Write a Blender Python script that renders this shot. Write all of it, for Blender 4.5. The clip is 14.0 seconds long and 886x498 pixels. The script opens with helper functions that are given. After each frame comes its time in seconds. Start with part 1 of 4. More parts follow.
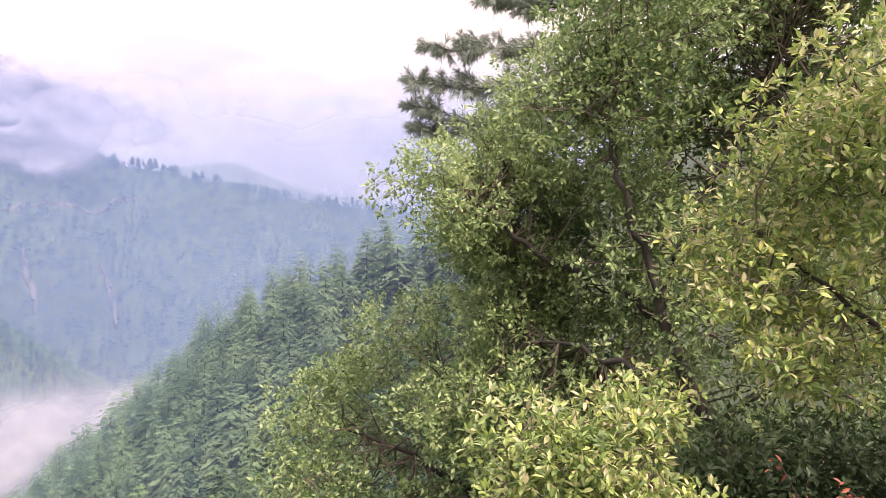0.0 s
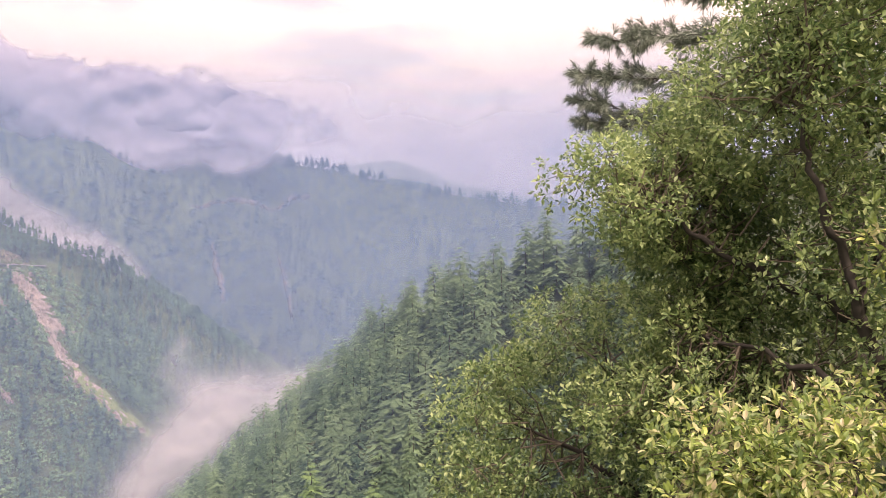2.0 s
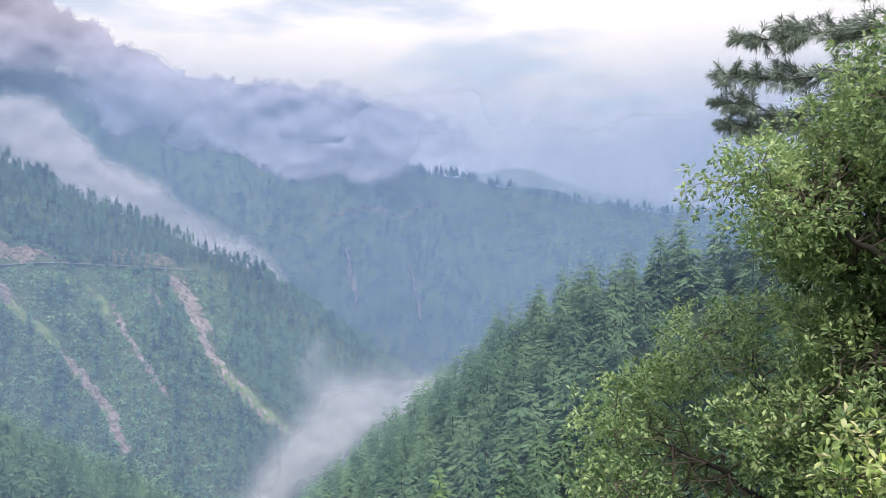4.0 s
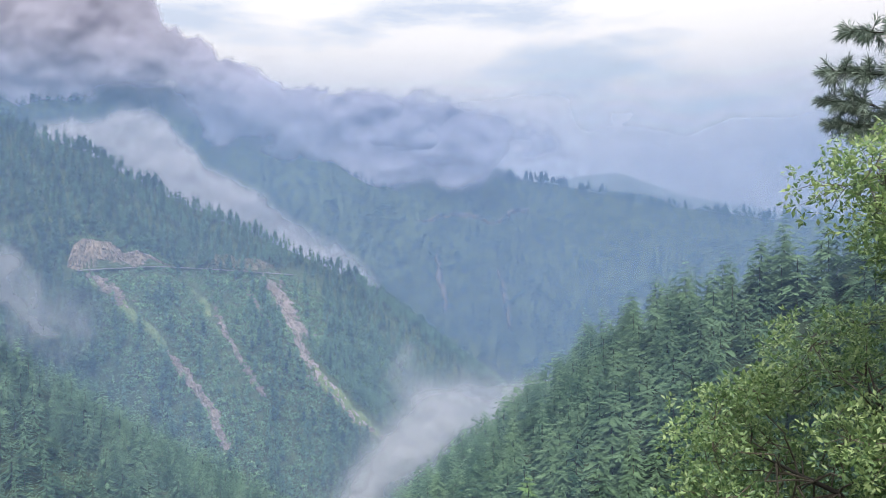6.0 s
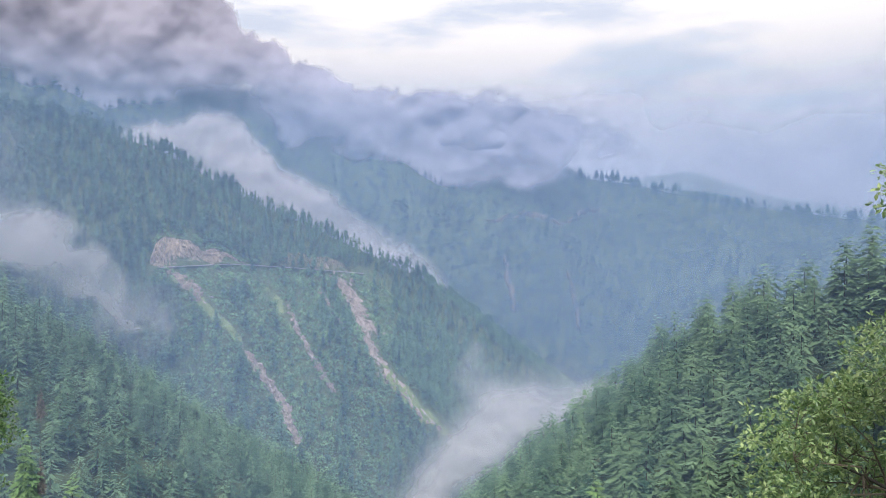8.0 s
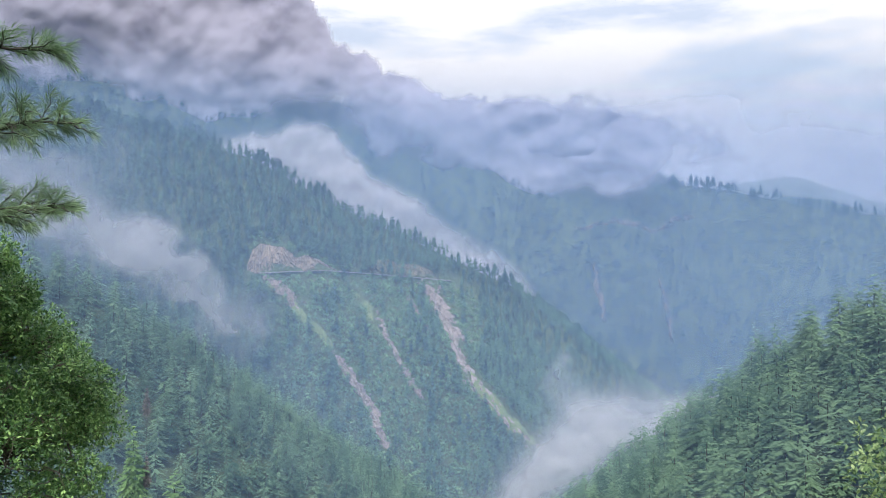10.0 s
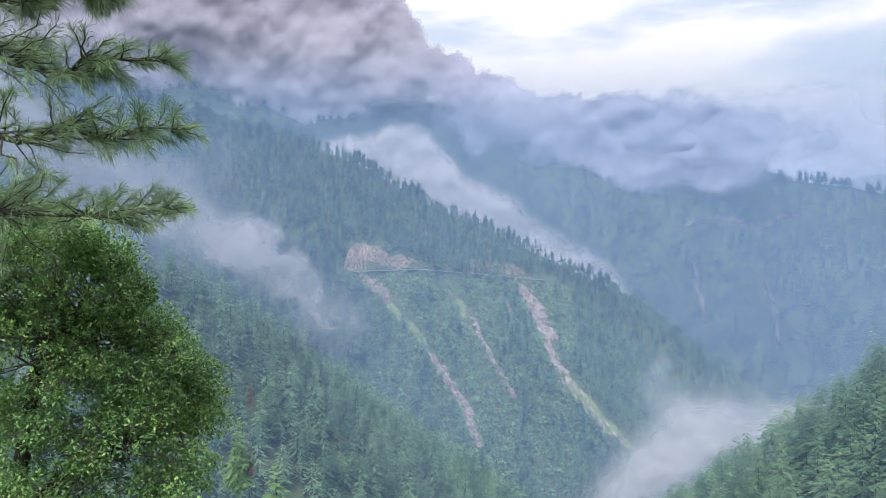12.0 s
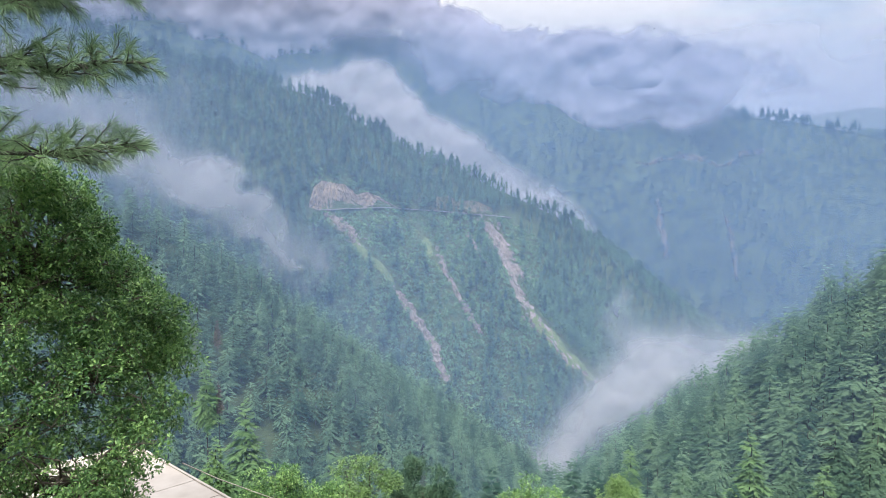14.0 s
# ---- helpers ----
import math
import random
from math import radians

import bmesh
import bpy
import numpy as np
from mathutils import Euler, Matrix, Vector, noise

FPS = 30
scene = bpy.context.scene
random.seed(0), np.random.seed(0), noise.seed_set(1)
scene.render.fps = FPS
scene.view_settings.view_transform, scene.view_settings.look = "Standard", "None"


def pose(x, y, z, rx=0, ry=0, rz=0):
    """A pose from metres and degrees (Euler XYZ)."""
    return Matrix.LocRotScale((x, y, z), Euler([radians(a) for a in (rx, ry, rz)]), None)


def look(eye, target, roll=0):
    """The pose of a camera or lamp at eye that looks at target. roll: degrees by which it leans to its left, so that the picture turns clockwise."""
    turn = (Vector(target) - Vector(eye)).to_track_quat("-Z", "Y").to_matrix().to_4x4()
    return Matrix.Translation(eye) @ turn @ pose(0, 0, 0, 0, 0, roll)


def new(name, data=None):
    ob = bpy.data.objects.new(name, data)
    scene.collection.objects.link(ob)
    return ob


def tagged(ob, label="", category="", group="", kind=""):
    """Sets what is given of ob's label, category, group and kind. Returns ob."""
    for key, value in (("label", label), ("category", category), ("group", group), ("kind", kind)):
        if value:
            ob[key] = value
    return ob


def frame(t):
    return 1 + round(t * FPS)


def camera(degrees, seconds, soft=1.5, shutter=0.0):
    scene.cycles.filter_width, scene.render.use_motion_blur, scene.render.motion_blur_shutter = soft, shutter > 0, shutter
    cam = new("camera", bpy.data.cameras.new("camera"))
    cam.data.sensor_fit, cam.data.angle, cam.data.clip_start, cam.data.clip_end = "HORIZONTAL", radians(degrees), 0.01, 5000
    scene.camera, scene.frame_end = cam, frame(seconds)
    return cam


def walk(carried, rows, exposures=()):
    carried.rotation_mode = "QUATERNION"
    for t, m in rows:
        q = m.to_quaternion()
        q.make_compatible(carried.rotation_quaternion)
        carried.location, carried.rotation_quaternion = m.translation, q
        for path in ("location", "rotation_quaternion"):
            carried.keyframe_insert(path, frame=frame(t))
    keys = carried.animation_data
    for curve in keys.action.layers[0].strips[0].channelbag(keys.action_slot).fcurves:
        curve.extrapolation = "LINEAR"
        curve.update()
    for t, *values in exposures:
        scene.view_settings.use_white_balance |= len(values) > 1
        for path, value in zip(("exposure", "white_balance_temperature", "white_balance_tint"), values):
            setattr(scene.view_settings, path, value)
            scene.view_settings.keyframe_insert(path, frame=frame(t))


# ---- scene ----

# ---------------------------------------------------------------- camera
cam = camera(62.4, 14.0, soft=0.6)

# seconds, eye x, yaw to the left, pitch up, roll: a slow hand-held pan from the oak to the valley
ROWS = [(0.0, 0.0, -21.66, -1.11, -0.67), (0.5, -0.02, -18.78, -1.18, -0.55), (1.0, -0.05, -15.69, -1.29, -0.49),
        (1.5, -0.08, -12.53, -1.35, -0.45), (2.0, -0.105, -9.26, -1.33, -0.43), (2.5, -0.14, -6.17, -1.20, -0.41),
        (3.0, -0.17, -3.51, -1.02, -0.32), (5.5, -0.215, 5.96, -0.23, -0.13), (6.0, -0.215, 7.71, -0.19, -0.13),
        (6.5, -0.22, 9.16, -0.24, -0.12), (7.0, -0.22, 10.44, -0.29, -0.05), (7.5, -0.225, 11.71, -0.29, 0.09),
        (10.0, -0.255, 19.91, 0.34, 0.43), (10.5, -0.26, 22.04, 0.35, 0.43), (11.0, -0.27, 24.06, 0.34, 0.45),
        (11.5, -0.275, 25.85, 0.34, 0.50), (12.0, -0.28, 27.20, 0.21, 0.49), (12.5, -0.29, 27.74, -0.28, 0.44),
        (13.0, -0.29, 27.29, -1.31, 0.30), (13.5, -0.285, 26.13, -2.91, 0.26), (14.0, -0.285, 24.52, -4.64, 0.25)]


def heading(az, el):
    """The unit vector at an azimuth (to the left of north) and an elevation, in degrees."""
    a, e = radians(az), radians(el)
    return Vector((-math.sin(a) * math.cos(e), math.cos(a) * math.cos(e), math.sin(e)))


walk(cam, [(t, look((x, 0, 0), Vector((x, 0, 0)) + heading(yaw, pitch), roll)) for t, x, yaw, pitch, roll in ROWS],
     exposures=[(0.0, 0.48, 7800, 31), (1.0, 0.33, 8800, 33), (2.0, 0.18, 8700, 32), (2.5, 0.10, 8000, 25), (3.5, 0.0, 6950, 13), (5.9, -0.12, 6550, 9), (6.8, -0.11, 6850, 11), (7.8, -0.07, 6800, 11), (10.0, -0.06, 6450, 9), (14.0, 0.0, 6450, 9)])

# ---------------------------------------------------------------- sky and sun
SUN_AZ, SUN_EL = 194.0, 56.0
world = bpy.data.worlds.new("sky")
scene.world = world
world.use_nodes = True
wn, wl = world.node_tree.nodes, world.node_tree.links
wn.clear()
w_out, w_bg, w_sky = wn.new("ShaderNodeOutputWorld"), wn.new("ShaderNodeBackground"), wn.new("ShaderNodeTexSky")
w_sky.sky_type, w_sky.sun_disc = "NISHITA", False
w_sky.sun_elevation, w_sky.sun_rotation = radians(SUN_EL), radians(-SUN_AZ)
w_co, w_map, w_no = wn.new("ShaderNodeTexCoord"), wn.new("ShaderNodeMapping"), wn.new("ShaderNodeTexNoise")
w_map.inputs["Scale"].default_value = (1.6, 1.6, 7.0)
w_no.inputs["Scale"].default_value, w_no.inputs["Detail"].default_value, w_no.inputs["Roughness"].default_value = 1.7, 7, 0.55
w_ramp, w_mix, w_gain = wn.new("ShaderNodeMapRange"), wn.new("ShaderNodeMix"), wn.new("ShaderNodeMix")
w_ramp.inputs["From Min"].default_value, w_ramp.inputs["From Max"].default_value = 0.34, 0.45
w_ramp.inputs["To Min"].default_value, w_ramp.inputs["To Max"].default_value = 0.5, 1.0
w_mix.data_type = w_gain.data_type = "RGBA"
w_gain.blend_type = "MULTIPLY"
w_gain.inputs["Factor"].default_value = 1.0
w_gain.inputs["B"].default_value = (0.15, 0.15, 0.15, 1)
w_mix.inputs["B"].default_value = (0.93, 0.92, 0.97, 1)
wl.new(w_co.outputs["Generated"], w_map.inputs["Vector"])
wl.new(w_map.outputs["Vector"], w_no.inputs["Vector"])
wl.new(w_no.outputs["Fac"], w_ramp.inputs["Value"])
wl.new(w_sky.outputs["Color"], w_gain.inputs["A"])
wl.new(w_ramp.outputs["Result"], w_mix.inputs["Factor"])
wl.new(w_gain.outputs["Result"], w_mix.inputs["A"])
wl.new(w_mix.outputs["Result"], w_bg.inputs["Color"])
wl.new(w_bg.outputs["Background"], w_out.inputs["Surface"])
# an overcast sky is about three times brighter overhead than at the horizon
w_sep, w_up = wn.new("ShaderNodeSeparateXYZ"), wn.new("ShaderNodeMapRange")
w_up.inputs["From Min"].default_value, w_up.inputs["From Max"].default_value = 0.0, 1.0
w_up.inputs["To Min"].default_value, w_up.inputs["To Max"].default_value = 0.62, 2.6
wl.new(w_co.outputs["Generated"], w_sep.inputs["Vector"])
wl.new(w_sep.outputs["Z"], w_up.inputs["Value"])
wl.new(w_up.outputs["Result"], w_bg.inputs["Strength"])
scene.cycles.transparent_max_bounces = 32

sun = new("sun", bpy.data.lights.new("sun", "SUN"))
sun.data.energy, sun.data.angle, sun.data.color = 5.0, radians(12), (1.0, 0.95, 0.86)
sun.matrix_world = look((0, 0, 0), -heading(SUN_AZ, SUN_EL))


# ---------------------------------------------------------------- helpers for meshes and noise
def vnoise(x, y, seed=0):
    """Smooth value noise in 0..1 on arrays."""
    xi, yi = np.floor(x).astype(np.int64), np.floor(y).astype(np.int64)
    u, v = x - xi, y - yi
    u, v = u * u * (3 - 2 * u), v * v * (3 - 2 * v)

    def cell(i, j):
        n = np.sin(i * 127.1 + j * 311.7 + seed * 74.7) * 43758.5453
        return n - np.floor(n)

    a, b, c, d = cell(xi, yi), cell(xi + 1, yi), cell(xi, yi + 1), cell(xi + 1, yi + 1)
    return (a * (1 - u) + b * u) * (1 - v) + (c * (1 - u) + d * u) * v


def fbm(x, y, seed=0, octaves=4):
    total, gain = 0.0, 0.5
    for k in range(octaves):
        total = total + gain * vnoise(x * 2**k, y * 2**k, seed + k)
        gain *= 0.5
    return total


def along(a, line):
    """The value of a line of (azimuth, elevation) points at each azimuth."""
    line = sorted(line)
    return np.interp(a, [p[0] for p in line], [p[1] for p in line])


def polar(az, d):
    """Plan coordinates at an azimuth in degrees and a distance."""
    a = np.radians(az)
    return -d * np.sin(a), d * np.cos(a)


def mesh_of(name, verts, tris, mats, tone=None, index=None, smooth=False):
    """A triangle mesh from arrays, with an optional float per vertex called tone and a material index per triangle."""
    verts, tris = np.asarray(verts, np.float32), np.asarray(tris, np.int32)
    me = bpy.data.meshes.new(name)
    me.vertices.add(len(verts))
    me.vertices.foreach_set("co", verts.ravel())
    me.loops.add(tris.size)
    me.loops.foreach_set("vertex_index", tris.ravel())
    me.polygons.add(len(tris))
    me.polygons.foreach_set("loop_start", np.arange(0, tris.size, 3, dtype=np.int32))
    me.polygons.foreach_set("loop_total", np.full(len(tris), 3, np.int32))
    for m in mats if isinstance(mats, (list, tuple)) else [mats]:
        me.materials.append(m)
    if index is not None:
        me.polygons.foreach_set("material_index", np.asarray(index, np.int32))
    me.polygons.foreach_set("use_smooth", np.full(len(tris), smooth))
    me.update(calc_edges=True)
    if tone is not None:
        me.attributes.new("tone", "FLOAT", "POINT").data.foreach_set("value", np.asarray(tone, np.float32))
    return me


def child(name, data, parent, label=""):
    ob = new(name, data)
    ob.parent = parent
    return tagged(ob, label)


def part(name, bm, material, parent, label=""):
    """Links a bmesh as one mesh object under a thing or a part."""
    me = bpy.data.meshes.new(name)
    bm.to_mesh(me)
    bm.free()
    me.materials.append(material)
    return child(name, me, parent, label)


def tube(points, radii, sides=7):
    """Vertices and triangles of a tapered tube along points."""
    pts = np.asarray(points, float)
    ahead = np.gradient(pts, axis=0)
    ahead /= np.linalg.norm(ahead, axis=1, keepdims=True) + 1e-9
    ref = np.where(np.abs(ahead[:, 2:3]) > 0.9, [[1.0, 0, 0]], [[0, 0, 1.0]])
    a = np.cross(ahead, ref)
    a /= np.linalg.norm(a, axis=1, keepdims=True) + 1e-9
    b = np.cross(ahead, a)
    ang = np.arange(sides) * 2 * np.pi / sides
    ring = pts[:, None] + np.asarray(radii)[:, None, None] * (np.cos(ang)[None, :, None] * a[:, None] + np.sin(ang)[None, :, None] * b[:, None])
    k, s = np.meshgrid(np.arange(len(pts) - 1), np.arange(sides), indexing="ij")
    p, q = k * sides + s, k * sides + (s + 1) % sides
    tris = np.concatenate([np.stack([p, q, p + sides], -1).reshape(-1, 3), np.stack([q, q + sides, p + sides], -1).reshape(-1, 3)])
    return ring.reshape(-1, 3), tris


def joined(pieces):
    """One mesh from (vertices, triangles) pairs."""
    verts, tris, n = [], [], 0
    for v, t in pieces:
        verts.append(np.asarray(v))
        tris.append(np.asarray(t) + n)
        n += len(v)
    return np.concatenate(verts), np.concatenate(tris)


# ---------------------------------------------------------------- materials
def material(name, dark, light, rough=0.7, scale=3.0, bump=0.0, island=0.0, tone=False, detail=6.0, sheen=0.5, thin=0.0, extra=None, random=0.0, fluff=0.0):
    """A procedural surface whose colour runs from dark to light by two scales of noise, by piece and by the tone of each plant."""
    mat = bpy.data.materials.new(name)
    mat.use_nodes = True
    nodes, links = mat.node_tree.nodes, mat.node_tree.links
    bsdf = nodes["Principled BSDF"]
    co, fine, broad = nodes.new("ShaderNodeTexCoord"), nodes.new("ShaderNodeTexNoise"), nodes.new("ShaderNodeTexNoise")
    fine.inputs["Scale"].default_value, fine.inputs["Detail"].default_value = scale, detail
    broad.inputs["Scale"].default_value, broad.inputs["Detail"].default_value = scale * 0.13, 3.0
    for n in (fine, broad):
        links.new(co.outputs["Object"], n.inputs["Vector"])

    def combine(op, a, b):
        n = nodes.new("ShaderNodeMath")
        n.operation = op
        for k, v in enumerate((a, b)):
            if isinstance(v, (int, float)):
                n.inputs[k].default_value = v
            else:
                links.new(v, n.inputs[k])
        return n.outputs[0]

    value = combine("ADD", combine("MULTIPLY", fine.outputs["Fac"], 0.55), combine("MULTIPLY", broad.outputs["Fac"], 0.45))
    value = combine("ADD", combine("MULTIPLY", combine("SUBTRACT", value, 0.5), 2.4), 0.5)
    if island:
        geo = nodes.new("ShaderNodeNewGeometry")
        value = combine("ADD", value, combine("MULTIPLY", combine("SUBTRACT", geo.outputs["Random Per Island"], 0.5), island))
    if random:
        info = nodes.new("ShaderNodeObjectInfo")
        value = combine("ADD", value, combine("MULTIPLY", combine("SUBTRACT", info.outputs["Random"], 0.5), random))
    if tone:
        att = nodes.new("ShaderNodeAttribute")
        att.attribute_name = "tone"
        value = combine("ADD", value, combine("SUBTRACT", att.outputs["Fac"], 0.5))
    ramp = nodes.new("ShaderNodeValToRGB")
    ramp.color_ramp.elements[0].position, ramp.color_ramp.elements[1].position = 0.0, 1.0
    ramp.color_ramp.elements[0].color, ramp.color_ramp.elements[1].color = (*dark, 1), (*light, 1)
    for at, colour in extra or ():
        ramp.color_ramp.elements.new(at).color = (*colour, 1)
    links.new(value, ramp.inputs["Fac"])
    links.new(ramp.outputs["Color"], bsdf.inputs["Base Color"])
    bsdf.inputs["Roughness"].default_value = rough
    bsdf.inputs["Specular IOR Level"].default_value = sheen
    if bump:
        b = nodes.new("ShaderNodeBump")
        b.inputs["Strength"].default_value, b.inputs["Distance"].default_value = 0.6, bump
        links.new(fine.outputs["Fac"], b.inputs["Height"])
        links.new(b.outputs["Normal"], bsdf.inputs["Normal"])
    if fluff:
        # a spray of needles shades like a soft tuft, not like a flat plate
        shape, mild, soft_n = nodes.new("ShaderNodeNewGeometry"), nodes.new("ShaderNodeVectorMath"), nodes.new("ShaderNodeVectorMath")
        mild.operation, soft_n.operation = "MULTIPLY_ADD", "NORMALIZE"
        links.new(shape.outputs["Normal"], mild.inputs[0])
        mild.inputs[1].default_value, mild.inputs[2].default_value = (1 - fluff,) * 3, (0, 0, fluff)
        links.new(mild.outputs["Vector"], soft_n.inputs[0])
        links.new(soft_n.outputs["Vector"], bsdf.inputs["Normal"])
    if thin:
        glow, mix = nodes.new("ShaderNodeBsdfTranslucent"), nodes.new("ShaderNodeMixShader")
        links.new(ramp.outputs["Color"], glow.inputs["Color"])
        mix.inputs["Fac"].default_value = thin
        links.new(bsdf.outputs["BSDF"], mix.inputs[1])
        links.new(glow.outputs["BSDF"], mix.inputs[2])
        links.new(mix.outputs["Shader"], nodes["Material Output"].inputs["Surface"])
    return mat


def mist_material(name, colour, strength, scale, contrast, through_light=0.5):
    """Airy droplets: part clear, part white scatter, thick where the density of the bank is high."""
    mat = bpy.data.materials.new(name)
    mat.use_nodes = True
    nodes, links = mat.node_tree.nodes, mat.node_tree.links
    nodes.remove(nodes["Principled BSDF"])
    co, no, att = nodes.new("ShaderNodeTexCoord"), nodes.new("ShaderNodeTexNoise"), nodes.new("ShaderNodeAttribute")
    att.attribute_name = "tone"
    no.inputs["Scale"].default_value, no.inputs["Detail"].default_value, no.inputs["Roughness"].default_value = scale, 6.0, 0.55
    links.new(co.outputs["Object"], no.inputs["Vector"])
    ran = nodes.new("ShaderNodeMapRange")
    ran.inputs["From Min"].default_value, ran.inputs["From Max"].default_value = 0.3, 0.7
    ran.inputs["To Min"].default_value, ran.inputs["To Max"].default_value = 1.0 - contrast, 1.0 + contrast
    ran.clamp = False
    links.new(no.outputs["Fac"], ran.inputs["Value"])
    mul, lim = nodes.new("ShaderNodeMath"), nodes.new("ShaderNodeMath")
    mul.operation, lim.operation = "MULTIPLY", "MULTIPLY"
    lim.use_clamp = True
    links.new(att.outputs["Fac"], mul.inputs[0])
    links.new(ran.outputs["Result"], mul.inputs[1])
    links.new(mul.outputs[0], lim.inputs[0])
    lim.inputs[1].default_value = strength
    clear, front, back = nodes.new("ShaderNodeBsdfTransparent"), nodes.new("ShaderNodeBsdfDiffuse"), nodes.new("ShaderNodeBsdfTranslucent")
    for n in (front, back):
        n.inputs["Color"].default_value = (*colour, 1)
    both, mix = nodes.new("ShaderNodeMixShader"), nodes.new("ShaderNodeMixShader")
    both.inputs[0].default_value = through_light
    links.new(front.outputs[0], both.inputs[1])
    links.new(back.outputs[0], both.inputs[2])
    links.new(lim.outputs[0], mix.inputs[0])
    links.new(clear.outputs[0], mix.inputs[1])
    links.new(both.outputs[0], mix.inputs[2])
    links.new(mix.outputs[0], nodes["Material Output"].inputs["Surface"])
    return mat


M_ground = material("undergrowth", (0.020, 0.035, 0.014), (0.075, 0.105, 0.040), 0.9, 0.08, 0.0)
M_conifer = material("conifer_needles", (0.028, 0.072, 0.045), (0.130, 0.215, 0.116), 0.75, 0.5, 0.0, island=0.14, tone=True, sheen=0.2, fluff=0.7, thin=0.15)
M_fir = material("fir_needles", (0.016, 0.048, 0.036), (0.088, 0.160, 0.088), 0.8, 0.05, 0.0, island=0.1, tone=True, sheen=0.2, fluff=0.65)
M_cedar = material("cedar_needles", (0.025, 0.066, 0.042), (0.116, 0.196, 0.104), 0.75, 1.5, 0.0, island=0.16, sheen=0.2, random=0.8, fluff=0.7, thin=0.15)
M_earth = material("bare_earth", (0.07, 0.06, 0.045), (0.17, 0.14, 0.10), 0.95, 0.05)
M_bark = material("bark", (0.012, 0.011, 0.010), (0.050, 0.045, 0.041), 0.9, 9.0, 0.01)
M_twig = material("twig_bark", (0.045, 0.040, 0.032), (0.13, 0.11, 0.085), 0.85, 12.0)
M_leaf = material("oak_leaf", (0.066, 0.138, 0.064), (0.37, 0.475, 0.22), 0.45, 4.0, 0.0, island=0.9, sheen=0.6, thin=0.40, extra=[(0.5, (0.175, 0.280, 0.112))])
# scrub leaf darkened in its colour to stand for the oak's shade
M_leaf_shade = material("shade_dark_leaf", (0.018, 0.046, 0.020), (0.085, 0.150, 0.060), 0.4, 4.0, 0.0, island=0.8, sheen=0.5, thin=0.2)
M_leaf_new = material("young_oak_leaf", (0.110, 0.190, 0.066), (0.54, 0.62, 0.19), 0.4, 9.0, 0.0, island=1.1, random=0.15, sheen=0.6, thin=0.35, extra=[(0.5, (0.27, 0.38, 0.105)), (0.94, (0.46, 0.41, 0.28))])
M_leaf_left = material("holm_oak_leaf", (0.043, 0.112, 0.040), (0.30, 0.47, 0.155), 0.45, 6.0, 0.0, island=0.8, sheen=0.4, thin=0.22, extra=[(0.5, (0.108, 0.225, 0.074))])
M_needle = material("pine_needle", (0.070, 0.145, 0.074), (0.23, 0.335, 0.18), 0.5, 3.0, 0.0, island=0.6, sheen=0.4, thin=0.28)
M_needle_far = material("blue_pine_needle", (0.105, 0.155, 0.135), (0.27, 0.335, 0.285), 0.55, 3.0, 0.0, island=0.6, sheen=0.4)
M_scrub = material("scrub_leaf", (0.050, 0.120, 0.048), (0.165, 0.280, 0.108), 0.7, 0.05, 0.0, island=0.3, tone=True)
M_scree = material("scree", (0.105, 0.085, 0.075), (0.33, 0.275, 0.24), 0.95, 0.35, 0.3)
M_road = material("road_gravel", (0.10, 0.09, 0.075), (0.33, 0.30, 0.27), 0.95, 0.25)
M_rock = material("cut_rock", (0.075, 0.062, 0.05), (0.36, 0.285, 0.215), 0.95, 0.22, 0.8)
M_cutting = material("overgrown_cutting", (0.05, 0.075, 0.03), (0.24, 0.19, 0.14), 0.95, 0.12, 0.5)
M_grass = material("hill_grass", (0.055, 0.095, 0.034), (0.165, 0.195, 0.075), 0.9, 0.1)
M_roof = material("cement_slab", (0.42, 0.365, 0.31), (0.68, 0.62, 0.55), 0.75, 2.2, 0.003, random=0.35)
M_wall = material("plaster", (0.35, 0.33, 0.30), (0.55, 0.52, 0.48), 0.9, 2.0, 0.002)
# aerial haze: its blue scattered light is put into the sheets' colour
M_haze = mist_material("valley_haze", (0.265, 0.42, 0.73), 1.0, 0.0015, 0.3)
# greyer than white vapour: the cloud's own shade is put into its colour
M_cloud = mist_material("cloud_vapour", (0.42, 0.42, 0.535), 1.0, 0.009, 0.4, 0.42)
M_veil = mist_material("cloud_veil", (0.61, 0.595, 0.67), 1.0, 0.0022, 0.28)
M_mist = mist_material("bright_vapour", (0.66, 0.655, 0.70), 1.0, 0.014, 0.4)
M_fog = mist_material("fog_vapour", (0.57, 0.565, 0.63), 1.0, 0.014, 0.45)

